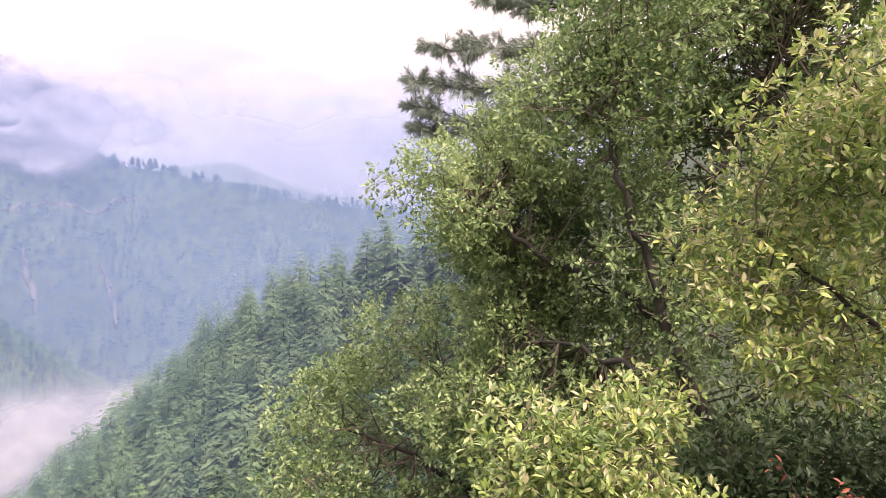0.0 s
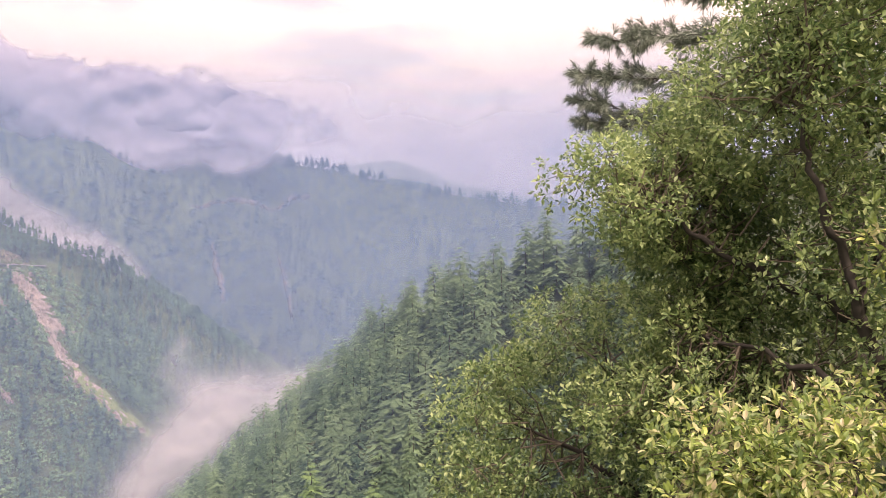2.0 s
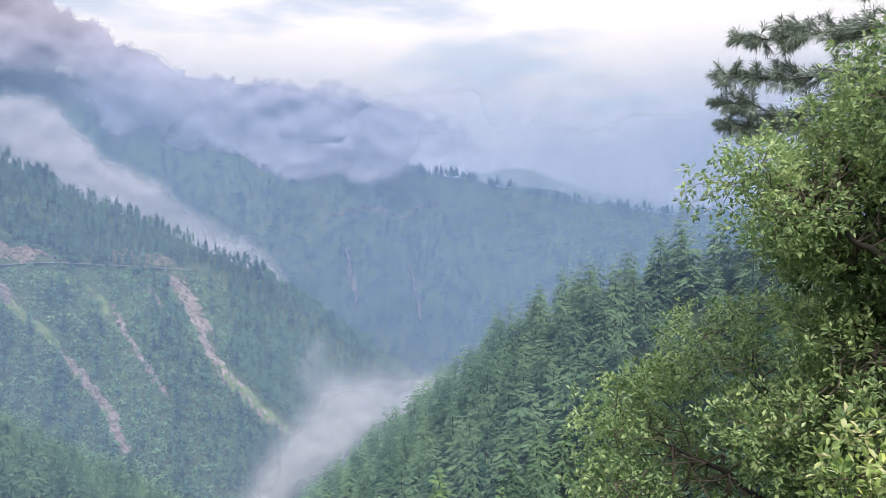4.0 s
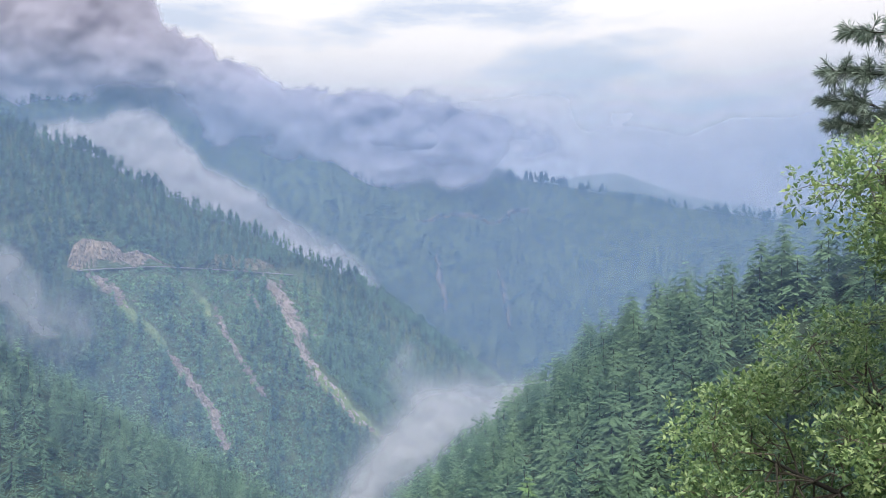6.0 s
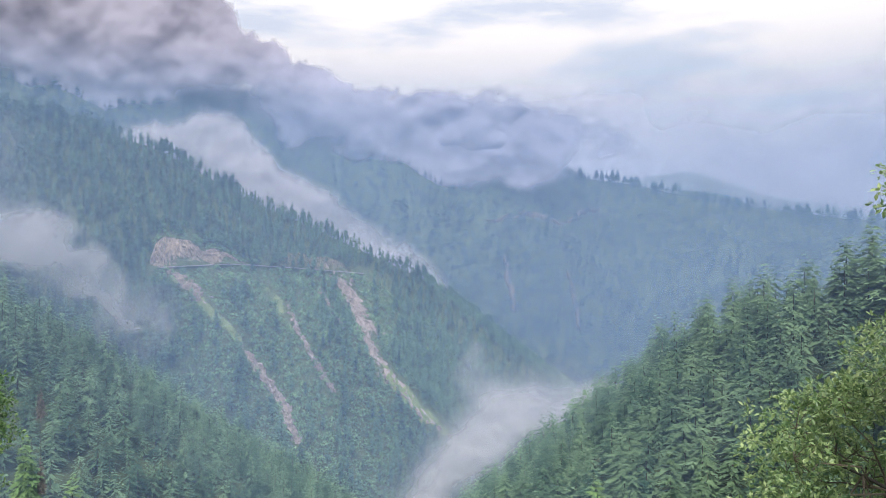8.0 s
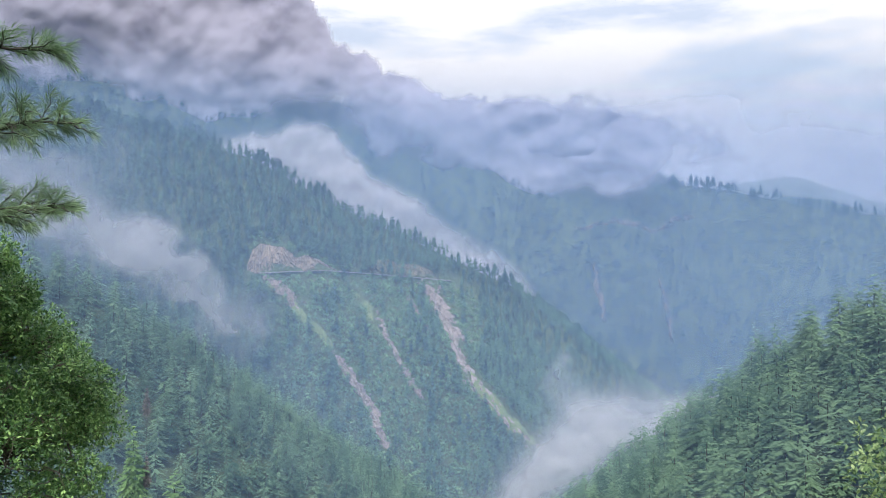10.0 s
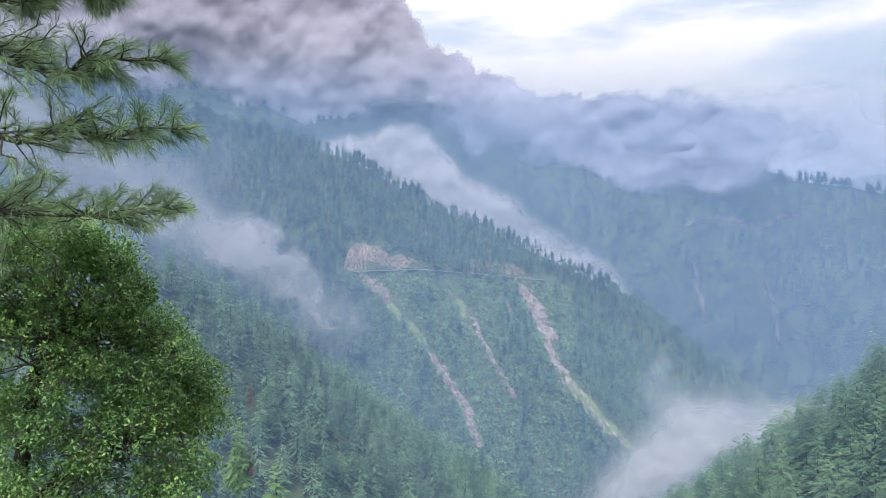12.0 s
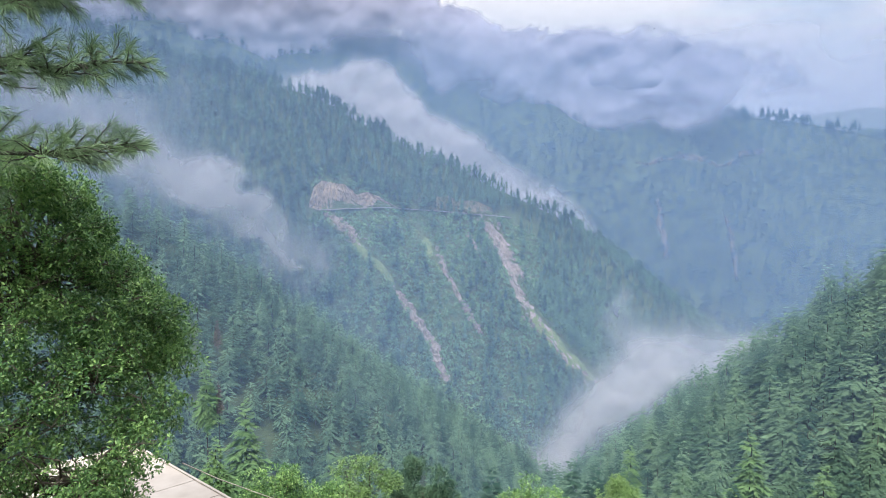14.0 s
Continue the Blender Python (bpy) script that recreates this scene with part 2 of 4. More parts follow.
# ---------------------------------------------------------------- terrain
# Each spur: azimuth, distance and elevation of its tree-lined crest, then its side slope and the height of its trees.
SPURS = {
    "right": ([(22, 580, -27.5), (11.6, 520, -19.2), (5.4, 470, -14.0), (2.3, 440, -11.0), (-1.2, 410, -9.1), (-2.9, 380, -6.0), (-7.9, 315, -2.4),
               (-11.4, 280, -0.5), (-17, 240, 1.8), (-20, 228, 2.8), (-32, 215, 8.5), (-60, 200, 22)], 0.95, 20),
    "left": ([(66, 400, 4.8), (50.2, 440, 1.4), (46.5, 455, -0.1), (43.4, 466, -2.0), (40.5, 480, -3.8), (37.2, 494, -6.4), (33.8, 508, -9.2), (30.3, 522, -11.4), (25, 541, -14.8), (19, 560, -18.5), (12, 580, -25)], 0.82, 22),
    "road": ([(66, 1020, 14.5), (47.9, 1080, 11.0), (43.9, 1100, 10.1), (39, 1128, 9.2), (33.9, 1152, 7.6), (30.5, 1170, 5.8), (27.8, 1184, 4.2), (25.1, 1197, 3.2), (22, 1214, 1.7), (18.9, 1232, 0.2),
              (15.4, 1250, -1.3), (12, 1280, -3.4), (5.4, 1320, -8.6), (-2, 1350, -15)], 0.82, 17),
    "far": ([(66, 2300, 13), (37, 2300, 13.5), (28, 2300, 12), (14.6, 2350, 10.1), (10.7, 2350, 7.7), (3.6, 2400, 5.9), (-2, 2400, 5.1), (-7, 2400, 3.8),
             (-13.5, 2450, 2.9), (-16.3, 2450, 2.4), (-30, 2500, 2.0), (-60, 2500, 4)], 0.74, 20),
    "farthest": ([(8, 3500, 3.0), (-1.2, 3500, 5.4), (-5.8, 3500, 6.0), (-10.3, 3500, 4.2), (-20, 3500, 2), (-60, 3500, 2)], 0.6, 0),
}


def height(x, y):
    """The ground's height on arrays of plan coordinates."""
    x, y = np.asarray(x, float), np.asarray(y, float)
    d = np.hypot(x, y)
    east = 1 / (1 + np.exp(-np.clip(x / 2.5, -30, 30)))
    u = (1 - east) * (-0.5 * x + 0.87 * y) + east * (0.1 * x + 0.95 * y)
    best = -1.65 - 0.6 * np.logaddexp(0, 1.6 * (u - 1.9)) / 1.6 + 0.35 * np.clip(-u - 4, 0, 300)
    below = np.full(d.shape, 60.0)
    for crest, slope, trees in SPURS.values():
        px, py = polar(np.array([c[0] for c in crest], float), np.array([c[1] for c in crest], float))
        pz = np.array([c[1] * math.tan(radians(c[2])) - trees for c in crest])
        for k in range(len(crest) - 1):
            ex, ey = px[k + 1] - px[k], py[k + 1] - py[k]
            s = np.clip(((x - px[k]) * ex + (y - py[k]) * ey) / (ex * ex + ey * ey), 0, 1)
            gap = np.hypot(x - px[k] - s * ex, y - py[k] - s * ey)
            here = pz[k] + s * (pz[k + 1] - pz[k]) - slope * gap
            below = np.where(here > best, gap, below)
            best = np.maximum(best, here)
    best = np.maximum(best, -340 + 0.02 * d)
    rough = np.clip((d - 60) / 600, 0, 1.6) * np.clip(below / 130, 0.06, 1)
    gully = np.abs(fbm(x / 150, y / 150, 5) - 0.47)
    a = np.degrees(np.arctan2(-x, y))
    ravine = np.abs(fbm(a / 4.5, d / 1100, 27) - 0.47) * np.clip((d - 1500) / 200, 0, 1) * np.clip((2700 - d) / 100, 0, 1) * np.clip(below / 220, 0, 1)
    return best + 190 * ravine + rough * ((fbm(x / 60, y / 60, 3) - 0.47) * 16 + np.minimum(gully, 0.2) * 55 - 6)


def place(az, el):
    """Where a line of sight from the lookout meets the ground."""
    d = np.linspace(12, 3600, 5000)
    x, y = polar(az, d)
    over = height(x, y) >= d * math.tan(radians(el))
    k = int(np.argmax(over)) if over.any() else len(d) - 1
    return float(x[k]), float(y[k]), float(height(x[k], y[k]))


def build_ground():
    rings = np.concatenate([[0.4], np.geomspace(1.5, 100, 40), np.arange(105, 640, 5.5), np.arange(640, 1450, 7.5), np.arange(1450, 2620, 12), np.geomspace(2650, 4700, 14)])
    ang = np.concatenate([np.arange(-180, -63, 3.0), np.arange(-63, 69, 1.2), np.arange(69, 180, 3.0)])
    a, d = np.meshgrid(ang, rings, indexing="ij")
    x, y = polar(a, d)
    verts = np.stack([x, y, height(x, y)], -1).reshape(-1, 3)
    n, m = len(ang), len(rings)
    i, j = np.meshgrid(np.arange(n), np.arange(m - 1), indexing="ij")
    p, q = i * m + j, ((i + 1) % n) * m + j
    tris = np.concatenate([np.stack([p, p + 1, q], -1).reshape(-1, 3), np.stack([q, p + 1, q + 1], -1).reshape(-1, 3)])
    hub = len(verts)
    verts = np.vstack([verts, [[0, 0, -1.65]]])
    first = np.arange(n) * m
    tris = np.vstack([tris, np.stack([np.full(n, hub), first, np.roll(first, -1)], -1)])
    tagged(new("ground", mesh_of("ground", verts, tris, M_ground, smooth=True)), "green wooded mountain slopes falling into a deep valley", "ground", kind="structure")


build_ground()

# ---------------------------------------------------------------- forest
GA = np.arange(-62, 68, 0.5)
GD = np.geomspace(40, 3700, 420)
_a, _d = np.meshgrid(GA, GD, indexing="ij")
_el = np.degrees(np.arctan2(height(*polar(_a, _d)), _d))
SKYLINE = np.maximum.accumulate(_el, axis=1)


def in_sight(az, d, top):
    """Whether a top at that height looks over the ground before it."""
    i = np.clip(np.round((az - GA[0]) / 0.5).astype(int), 0, len(GA) - 1)
    j = np.clip(np.searchsorted(GD, d * 0.985) - 1, 0, len(GD) - 1)
    el = np.degrees(np.arctan2(top, d))
    # the trees on the nearer crests hide what lies just above their ground
    seen = (d < 650) | (el > SKYLINE[i, np.searchsorted(GD, 640)] + 1.3)
    seen &= (d < 1440) | (el > SKYLINE[i, np.searchsorted(GD, 1430)] + 0.4)
    return seen & (el > SKYLINE[i, j] - 0.1)


def conifer(rng, tiers, per, radius=0.25, bare=0.1, sprays=0, taper=0.8):
    """A conifer of unit height: crown of layered drooping boughs, each a ridged blade with side sprays, and its trunk, each as (verts, tris)."""
    verts, tris = [], []

    def blade(root, way, across, length, width, drop, ridge):
        """A spray: two faces that meet in a raised rib, drooping to the tip."""
        n = len(verts)
        mid = root + way * length * 0.55 - [0, 0, drop * 0.4 + ridge]
        verts.extend((root, mid + across * width, root + way * length - [0, 0, drop], mid - across * width))
        tris.extend(((n, n + 1, n + 2), (n, n + 2, n + 3)))

    for k in range(tiers):
        f = min(0.985, (k + rng.uniform(0.1, 0.6)) / tiers)
        z = bare + (1 - bare) * f
        reach = (radius * (1 - f) ** taper * (0.72 + 0.28 * min(1, f / 0.18)) + 0.012) * rng.uniform(0.86, 1.12)
        n = max(4, round(per * (0.45 + 0.55 * (1 - f))))
        turn = rng.uniform(0, 2 * np.pi)
        for b in range(n):
            ang = turn + 2 * np.pi * (b + rng.uniform(-0.3, 0.3)) / n
            r = reach * rng.uniform(0.66, 1.18)
            way, across = np.array([np.cos(ang), np.sin(ang), 0]), np.array([-np.sin(ang), np.cos(ang), 0])
            rise = max(0, f - 0.7) * 2.2 * r
            drop = r * rng.uniform(0.25, 0.75) - rise
            root = np.array([0, 0, z + rng.uniform(-0.55, 0.55) / tiers]) + way * r * 0.06
            width = np.pi * r / n * rng.uniform(0.85, 1.25)
            if not sprays:
                blade(root, way, across, r, width * 0.8, drop * 1.5, 0.25 * r)
                continue
            blade(root, way, across, r * 0.8, width * 0.26, drop * 0.65, 0.05 * r)
            for c in range(sprays + 1):
                g = 0.95 if c == sprays else 0.22 + 0.7 * (c + rng.uniform(0, 0.9)) / sprays
                hand = 0 if c == sprays else 1 if c % 2 else -1
                turned = way * rng.uniform(0.6, 0.9) + across * hand * rng.uniform(0.4, 0.9)
                base = root + way * r * g * 0.8 - np.array([0, 0, drop * g * g - rng.uniform(0, 0.08) * r])
                size = (r * (0.16 + 0.26 * (1 - g)) + 0.007) * rng.uniform(0.8, 1.35)
                fan = np.array([-turned[1], turned[0], rng.uniform(-0.5, 0.5)]) * size * rng.uniform(0.18, 0.27)
                n0 = len(verts)
                verts.extend((base + turned * size * 0.2 + fan, base + turned * size - [0, 0, size * rng.uniform(0.1, 0.6)], base + turned * size * 0.2 - fan))
                tris.append((n0, n0 + 1, n0 + 2))
    trunk = tube([(0, 0, -0.12), (0.002, 0, 0.66)], [0.010, 0.003], 6 if sprays > 3 else 3)
    return (np.array(verts), np.array(tris)), trunk


def forest(name, label, az, d, templates, tall, seed=1, mats=None, tones=(0.2, 0.8), patch=0.7):
    """Many trees joined into one mesh of stuff."""
    rng = np.random.default_rng(seed)
    x, y = polar(az, d)
    z = height(x, y)
    size = rng.uniform(*tall, len(az)) * np.where(rng.random(len(az)) < 0.25, rng.uniform(0.55, 0.8, len(az)), 1)
    wide = rng.uniform(0.95, 1.45, len(az))
    turn, kind = rng.uniform(0, 2 * np.pi, len(az)), rng.integers(0, len(templates), len(az))
    tone = rng.uniform(*tones, len(az)) + (fbm(x / 110, y / 110, 71) - 0.47) * patch
    V, T, I, C, base = [], [], [], [], 0
    for k, (crown, trunk) in enumerate(templates):
        who = np.nonzero(kind == k)[0]
        v, t = joined([crown, trunk])
        idx = np.r_[np.zeros(len(crown[1]), int), np.ones(len(trunk[1]), int)]
        c, s = np.cos(turn[who])[:, None], np.sin(turn[who])[:, None]
        w = (size[who] * wide[who])[:, None]
        vv = np.stack([(v[:, 0] * c - v[:, 1] * s) * w + x[who, None], (v[:, 0] * s + v[:, 1] * c) * w + y[who, None], v[:, 2] * size[who, None] + z[who, None]], -1)
        V.append(vv.reshape(-1, 3))
        T.append((t[None] + (np.arange(len(who)) * len(v))[:, None, None]).reshape(-1, 3) + base)
        I.append(np.tile(idx, len(who)))
        C.append(np.repeat(tone[who], len(v)))
        base += len(who) * len(v)
    me = mesh_of(name, np.concatenate(V), np.concatenate(T), mats or [M_conifer, M_twig], np.concatenate(C), np.concatenate(I))
    return tagged(new(name, me), label, "forest", kind="stuff")


def scatter(rng, gap, az, dist):
    """Jittered even spots over a sector, as azimuths and distances."""
    n = int(dist[1] / gap) + 1
    i, j = np.meshgrid(np.arange(-n, n), np.arange(-n // 3, n), indexing="ij")
    x, y = ((k.ravel() + rng.uniform(-0.48, 0.48, k.size)) * gap for k in (i, j))
    a, d = np.degrees(np.arctan2(-x, y)), np.hypot(x, y)
    ok = (a > az[0]) & (a < az[1]) & (d > dist[0]) & (d < dist[1])
    return a[ok], d[ok]


RNG = np.random.default_rng(11)
TREE_CLOSE = [conifer(RNG, 20, 12, RNG.uniform(0.22, 0.28), RNG.uniform(0.04, 0.14), 8, RNG.uniform(0.7, 0.9)) for _ in range(7)]
TREE_NEAR = [conifer(RNG, 15, 9, RNG.uniform(0.23, 0.29), RNG.uniform(0.04, 0.12), 5, RNG.uniform(0.7, 0.9)) for _ in range(7)]
TREE_MID = [conifer(RNG, 13, 8, RNG.uniform(0.23, 0.3), RNG.uniform(0.04, 0.12), 2, RNG.uniform(0.65, 0.9)) for _ in range(7)]
TREE_FAR = [conifer(RNG, 7, 6, RNG.uniform(0.12, 0.18), RNG.uniform(0.1, 0.4), 0, RNG.uniform(0.35, 0.7)) for _ in range(8)]
TREE_CREST = [conifer(RNG, 10, 7, RNG.uniform(0.11, 0.17), RNG.uniform(0.2, 0.5), 0, RNG.uniform(0.25, 0.5)) for _ in range(8)]
TREE_TINY = [conifer(RNG, 3, 5, RNG.uniform(0.16, 0.24), RNG.uniform(0.05, 0.3), 0, RNG.uniform(0.3, 0.6)) for _ in range(5)]

# bare ground of the slides, as lines of sight down the slope behind the road: azimuth, elevation, half width in metres
SLIDES = [([(21.4, -2.4), (20.5, -3.8), (19.4, -5.9), (18.5, -8.1), (17.5, -10.2), (15.5, -12.3), (13.2, -14.4)], 11),
          ([(28.1, -7.9), (27.4, -9.0), (26.4, -10.5), (25.3, -12.1), (24.4, -15.1)], 7),
          ([(25.1, -4.6), (24.2, -6.8), (22.9, -9.0), (21.5, -11.2)], 3.0),
          ([(22.7, -3.2), (21.8, -4.8), (20.9, -6.3)], 2.2),
          ([(21.0, -2.4), (20.3, -3.8), (19.5, -5.4), (19.0, -6.6)], 17),
          ([(33.2, -2.2), (32.3, -3.0), (31.4, -4.0)], 12)]
SLIDE_PTS = [([place(*p) for p in line], w) for line, w in SLIDES]


GRASSY = [([(17.6, -9.2), (16.4, -10.9), (14.6, -12.6), (12.2, -14.6)], 13), ([(33.2, -2.3), (31.5, -4.0), (29.8, -5.6), (28.2, -7.8)], 9), ([(26.5, -3.0), (25.4, -4.8), (24.4, -6.6)], 8)]
GRASS_PTS = [([place(*p) for p in line], w) for line, w in GRASSY]


def near_slide(x, y, spare):
    out = np.zeros(len(x), bool)
    for pts, w in SLIDE_PTS + GRASS_PTS:
        for (ax, ay, _), (bx, by, _) in zip(pts, pts[1:]):
            s = np.clip(((x - ax) * (bx - ax) + (y - ay) * (by - ay)) / ((bx - ax) ** 2 + (by - ay) ** 2 + 1e-6), 0, 1)
            out |= np.hypot(x - ax - s * (bx - ax), y - ay - s * (by - ay)) < w + spare
    return out


CUT_TOP = [(34.9, -1.2), (34.5, 0.1), (33.9, 0.6), (33.2, 0.45), (32.1, 0.2), (31.3, -0.5), (30.4, -0.35), (29.4, -0.8), (28.2, -1.5)]


def road_slope_trees(a, d, x, y, rng):
    """The thinned face below the road, and clear ground before the road and its rock cut."""
    el = np.degrees(np.arctan2(height(x, y), d))
    cut = (a > 28) & (a < 35) & (el > -3.2) & (el < along(a, CUT_TOP) + 0.1)
    verge = (a > 18.5) & (a <= 28) & (el > -3.1) & (el < -1.7) & (rng.random(len(a)) < 0.6)
    return open_road_face(a, d, x, y, rng) & ~cut & ~verge


def plant(name, label, gap, az, dist, templates, tall, seed, keep=None, **more):
    rng = np.random.default_rng(seed)
    a, d = scatter(rng, gap, az, dist)
    x, y = polar(a, d)
    ok = in_sight(a, d, height(x, y) + tall[1])
    if keep is not None:
        ok &= keep(a, d, x, y, rng)
    return forest(name, label, a[ok], d[ok], templates, tall, seed=seed, **more)


def open_road_face(a, d, x, y, rng):
    """Thins the trees on the scrubby face below the road."""
    el = np.degrees(np.arctan2(height(x, y), d))
    scrub = (a > 17) & (a < 33) & (el < -2.5) & (fbm(a / 1.3, el / 12, 21) > 0.42)
    return ~near_slide(x, y, 2) & ~(scrub & (rng.random(len(a)) < 0.85))


def close_trees():
    """The nearest cedars on the slopes, each a tree of its own; the rest of that zone joined."""
    rng = np.random.default_rng(31)
    a, d = scatter(rng, 7.8, (-25, 60), (100, 330))
    x, y = polar(a, d)
    ok = in_sight(a, d, height(x, y) + 24)
    a, d = a[ok], d[ok]
    order = np.argsort(d + np.where(np.abs(a - 6) < 30, 0, 400))
    single = order[:210]
    patterns = []
    for k, (crown, trunk) in enumerate(TREE_CLOSE):
        patterns.append((mesh_of("trunk", *trunk, M_twig), mesh_of("crown", *crown, M_cedar)))
    for n, i in enumerate(single):
        px, py = polar(a[i], d[i])
        h = rng.uniform(17, 26) * (0.7 if rng.random() < 0.2 else 1)
        root = tagged(new("cedar_tree"), "tall blue-green cedar with layered drooping boughs", "tree", "cedars on the slope")
        root.matrix_basis = Matrix.LocRotScale((px, py, float(height(px, py))), Euler((0, 0, rng.uniform(0, 6.28))), (h * rng.uniform(0.95, 1.35), h * rng.uniform(0.95, 1.35), h))
        for part_name, me in zip(("trunk", "crown"), patterns[rng.integers(len(patterns))]):
            child(part_name, me, root)
    rest = order[210:]
    forest("near_slope_forest", "dense blue-green cedars on a steep slope", a[rest], d[rest], TREE_NEAR, (17, 26), seed=35, tones=(0.05, 1.05))


close_trees()
plant("mid_slope_forest", "dense green cedars and pines running down into the valley", 8.6, (-30, 66), (330, 640), TREE_MID, (19, 30), 34, tones=(0.1, 1.15))
plant("road_slope_forest", "dark hazy conifers covering the mountainside above the road", 8.2, (-4, 66), (660, 1420), TREE_FAR, (18, 28), 32, keep=road_slope_trees, mats=[M_fir, M_bark], tones=(0.05, 1.2))
plant("far_ridge_forest", "bluish distant conifers on the far mountain", 16.5, (-60, 66), (1450, 2600), TREE_TINY, (22, 36), 33, mats=[M_fir, M_bark], tones=(-0.35, 0.0), patch=0.2)

_rng = np.random.default_rng(39)
_crest = SPURS["road"][0]
_a = _rng.uniform(8, 60, 620)
_a = _a[fbm(_a * 1.7, _a * 0, 61) + _rng.uniform(-0.2, 0.2, 620) > 0.53]
_d = np.interp(-_a, [-c[0] for c in _crest], [c[1] for c in _crest]) + _rng.normal(0, 9, len(_a)) - 4
forest("spur_crest_forest", "dark tall pines in a row along the crest of the spur", _a, _d, TREE_CREST, (17, 30), seed=40, mats=[M_fir, M_bark], tones=(0.0, 0.6))

_rng = np.random.default_rng(37)
_a = _rng.uniform(-34, 16, 900)
_a = _a[fbm(_a * 1.3, _a * 0, 63) + _rng.uniform(-0.2, 0.2, 900) > 0.48]
_crest = SPURS["far"][0]
_d = np.interp(-_a, [-c[0] for c in _crest], [c[1] for c in _crest]) + _rng.normal(0, 14, len(_a)) - 6
forest("far_crest_forest", "bushy line of distant trees along the far crest", _a, _d, TREE_CREST, (24, 46), seed=38, mats=[M_fir, M_bark], tones=(-0.2, 0.2))

# ---------------------------------------------------------------- slides, road and scrub behind the valley
def drape(name, label, points, half, mat, seed, lift=1.0, category="scree", ragged=0.45):
    """A strip that lies on the ground along points, with frayed edges and lumps."""
    rng = np.random.default_rng(seed)
    pts = np.array(points)[:, :2]
    run = np.r_[0, np.cumsum(np.linalg.norm(np.diff(pts, axis=0), axis=1))]
    s = np.arange(0, run[-1], 4.0)
    mid = np.stack([np.interp(s, run, pts[:, k]) for k in (0, 1)], -1)
    way = np.gradient(mid, axis=0)
    way /= np.linalg.norm(way, axis=1, keepdims=True)
    side = np.stack([-way[:, 1], way[:, 0]], -1)
    mid += side * ((fbm(s / 45, s * 0 + seed, seed, 3) - 0.44) * half * 2.2)[:, None]
    cols = np.linspace(-1, 1, 9)
    wide = half * (0.45 + 1.1 * fbm(s[:, None] / 22 + 0 * cols, np.sign(cols)[None] * 7 + seed + 0 * s[:, None], seed, 3)) * np.sin(np.clip(s / run[-1], 0.03, 0.97) * np.pi)[:, None] ** 0.35
    wide = wide * (1 + ragged * rng.uniform(-1, 1, wide.shape))
    p = mid[:, None] + side[:, None] * (cols[None] * wide)[..., None]
    z = height(p[..., 0], p[..., 1]) + lift * (1 - np.abs(cols[None]) ** 4 * 1.6) + rng.uniform(-0.5, 0.5, p.shape[:2])
    verts = np.dstack([p, z]).reshape(-1, 3)
    n = len(cols)
    i, j = np.meshgrid(np.arange(len(s) - 1), np.arange(n - 1), indexing="ij")
    q = (i * n + j).ravel()
    tris = np.concatenate([np.stack([q, q + n, q + 1], -1), np.stack([q + 1, q + n, q + n + 1], -1)])
    return tagged(new(name, mesh_of(name, verts, tris, mat)), label, category, kind="structure")


for n, (pts, w) in enumerate(SLIDE_PTS):
    drape("rock_slide", "pale pinkish scree of a landslide on the green slope", pts, w, M_scree, 300 + n)
for n, line in enumerate((((20.6, -3.6), (19.6, -5.6), (18.6, -7.9), (17.8, -9.6)), ((27.6, -8.8), (26.4, -10.6), (25.4, -12.2), (24.7, -14.2)), ((23.6, -7.8), (22.9, -9.0), (22.3, -10.0)), ((16.4, -11.4), (15.2, -12.8)))):
    drape("stony_runnel", "pale stony streak down the landslide", [place(*p) for p in line], 2.2, M_road, 314 + n, 2.2)
for n, (line, w) in enumerate(GRASS_PTS):
    drape("grass_strip", "yellow-green grassy strip beside the landslide", line, w, M_grass, 320 + n, 1.2, "grass")
FAR_SCARS = [([(8.1, -1.0), (7.9, -3.0), (7.6, -5.2)], 13), ([(3.4, -2.0), (2.8, -4.0), (2.4, -6.5)], 9), ([(9.8, 2.0), (6.0, 2.3), (1.0, 2.7)], 7)]
for n, (line, w) in enumerate(FAR_SCARS):
    drape("far_scar", "bare earth scar on the distant mountain", [place(*p) for p in line], w * 0.8, M_earth, 340 + n, 9.0)


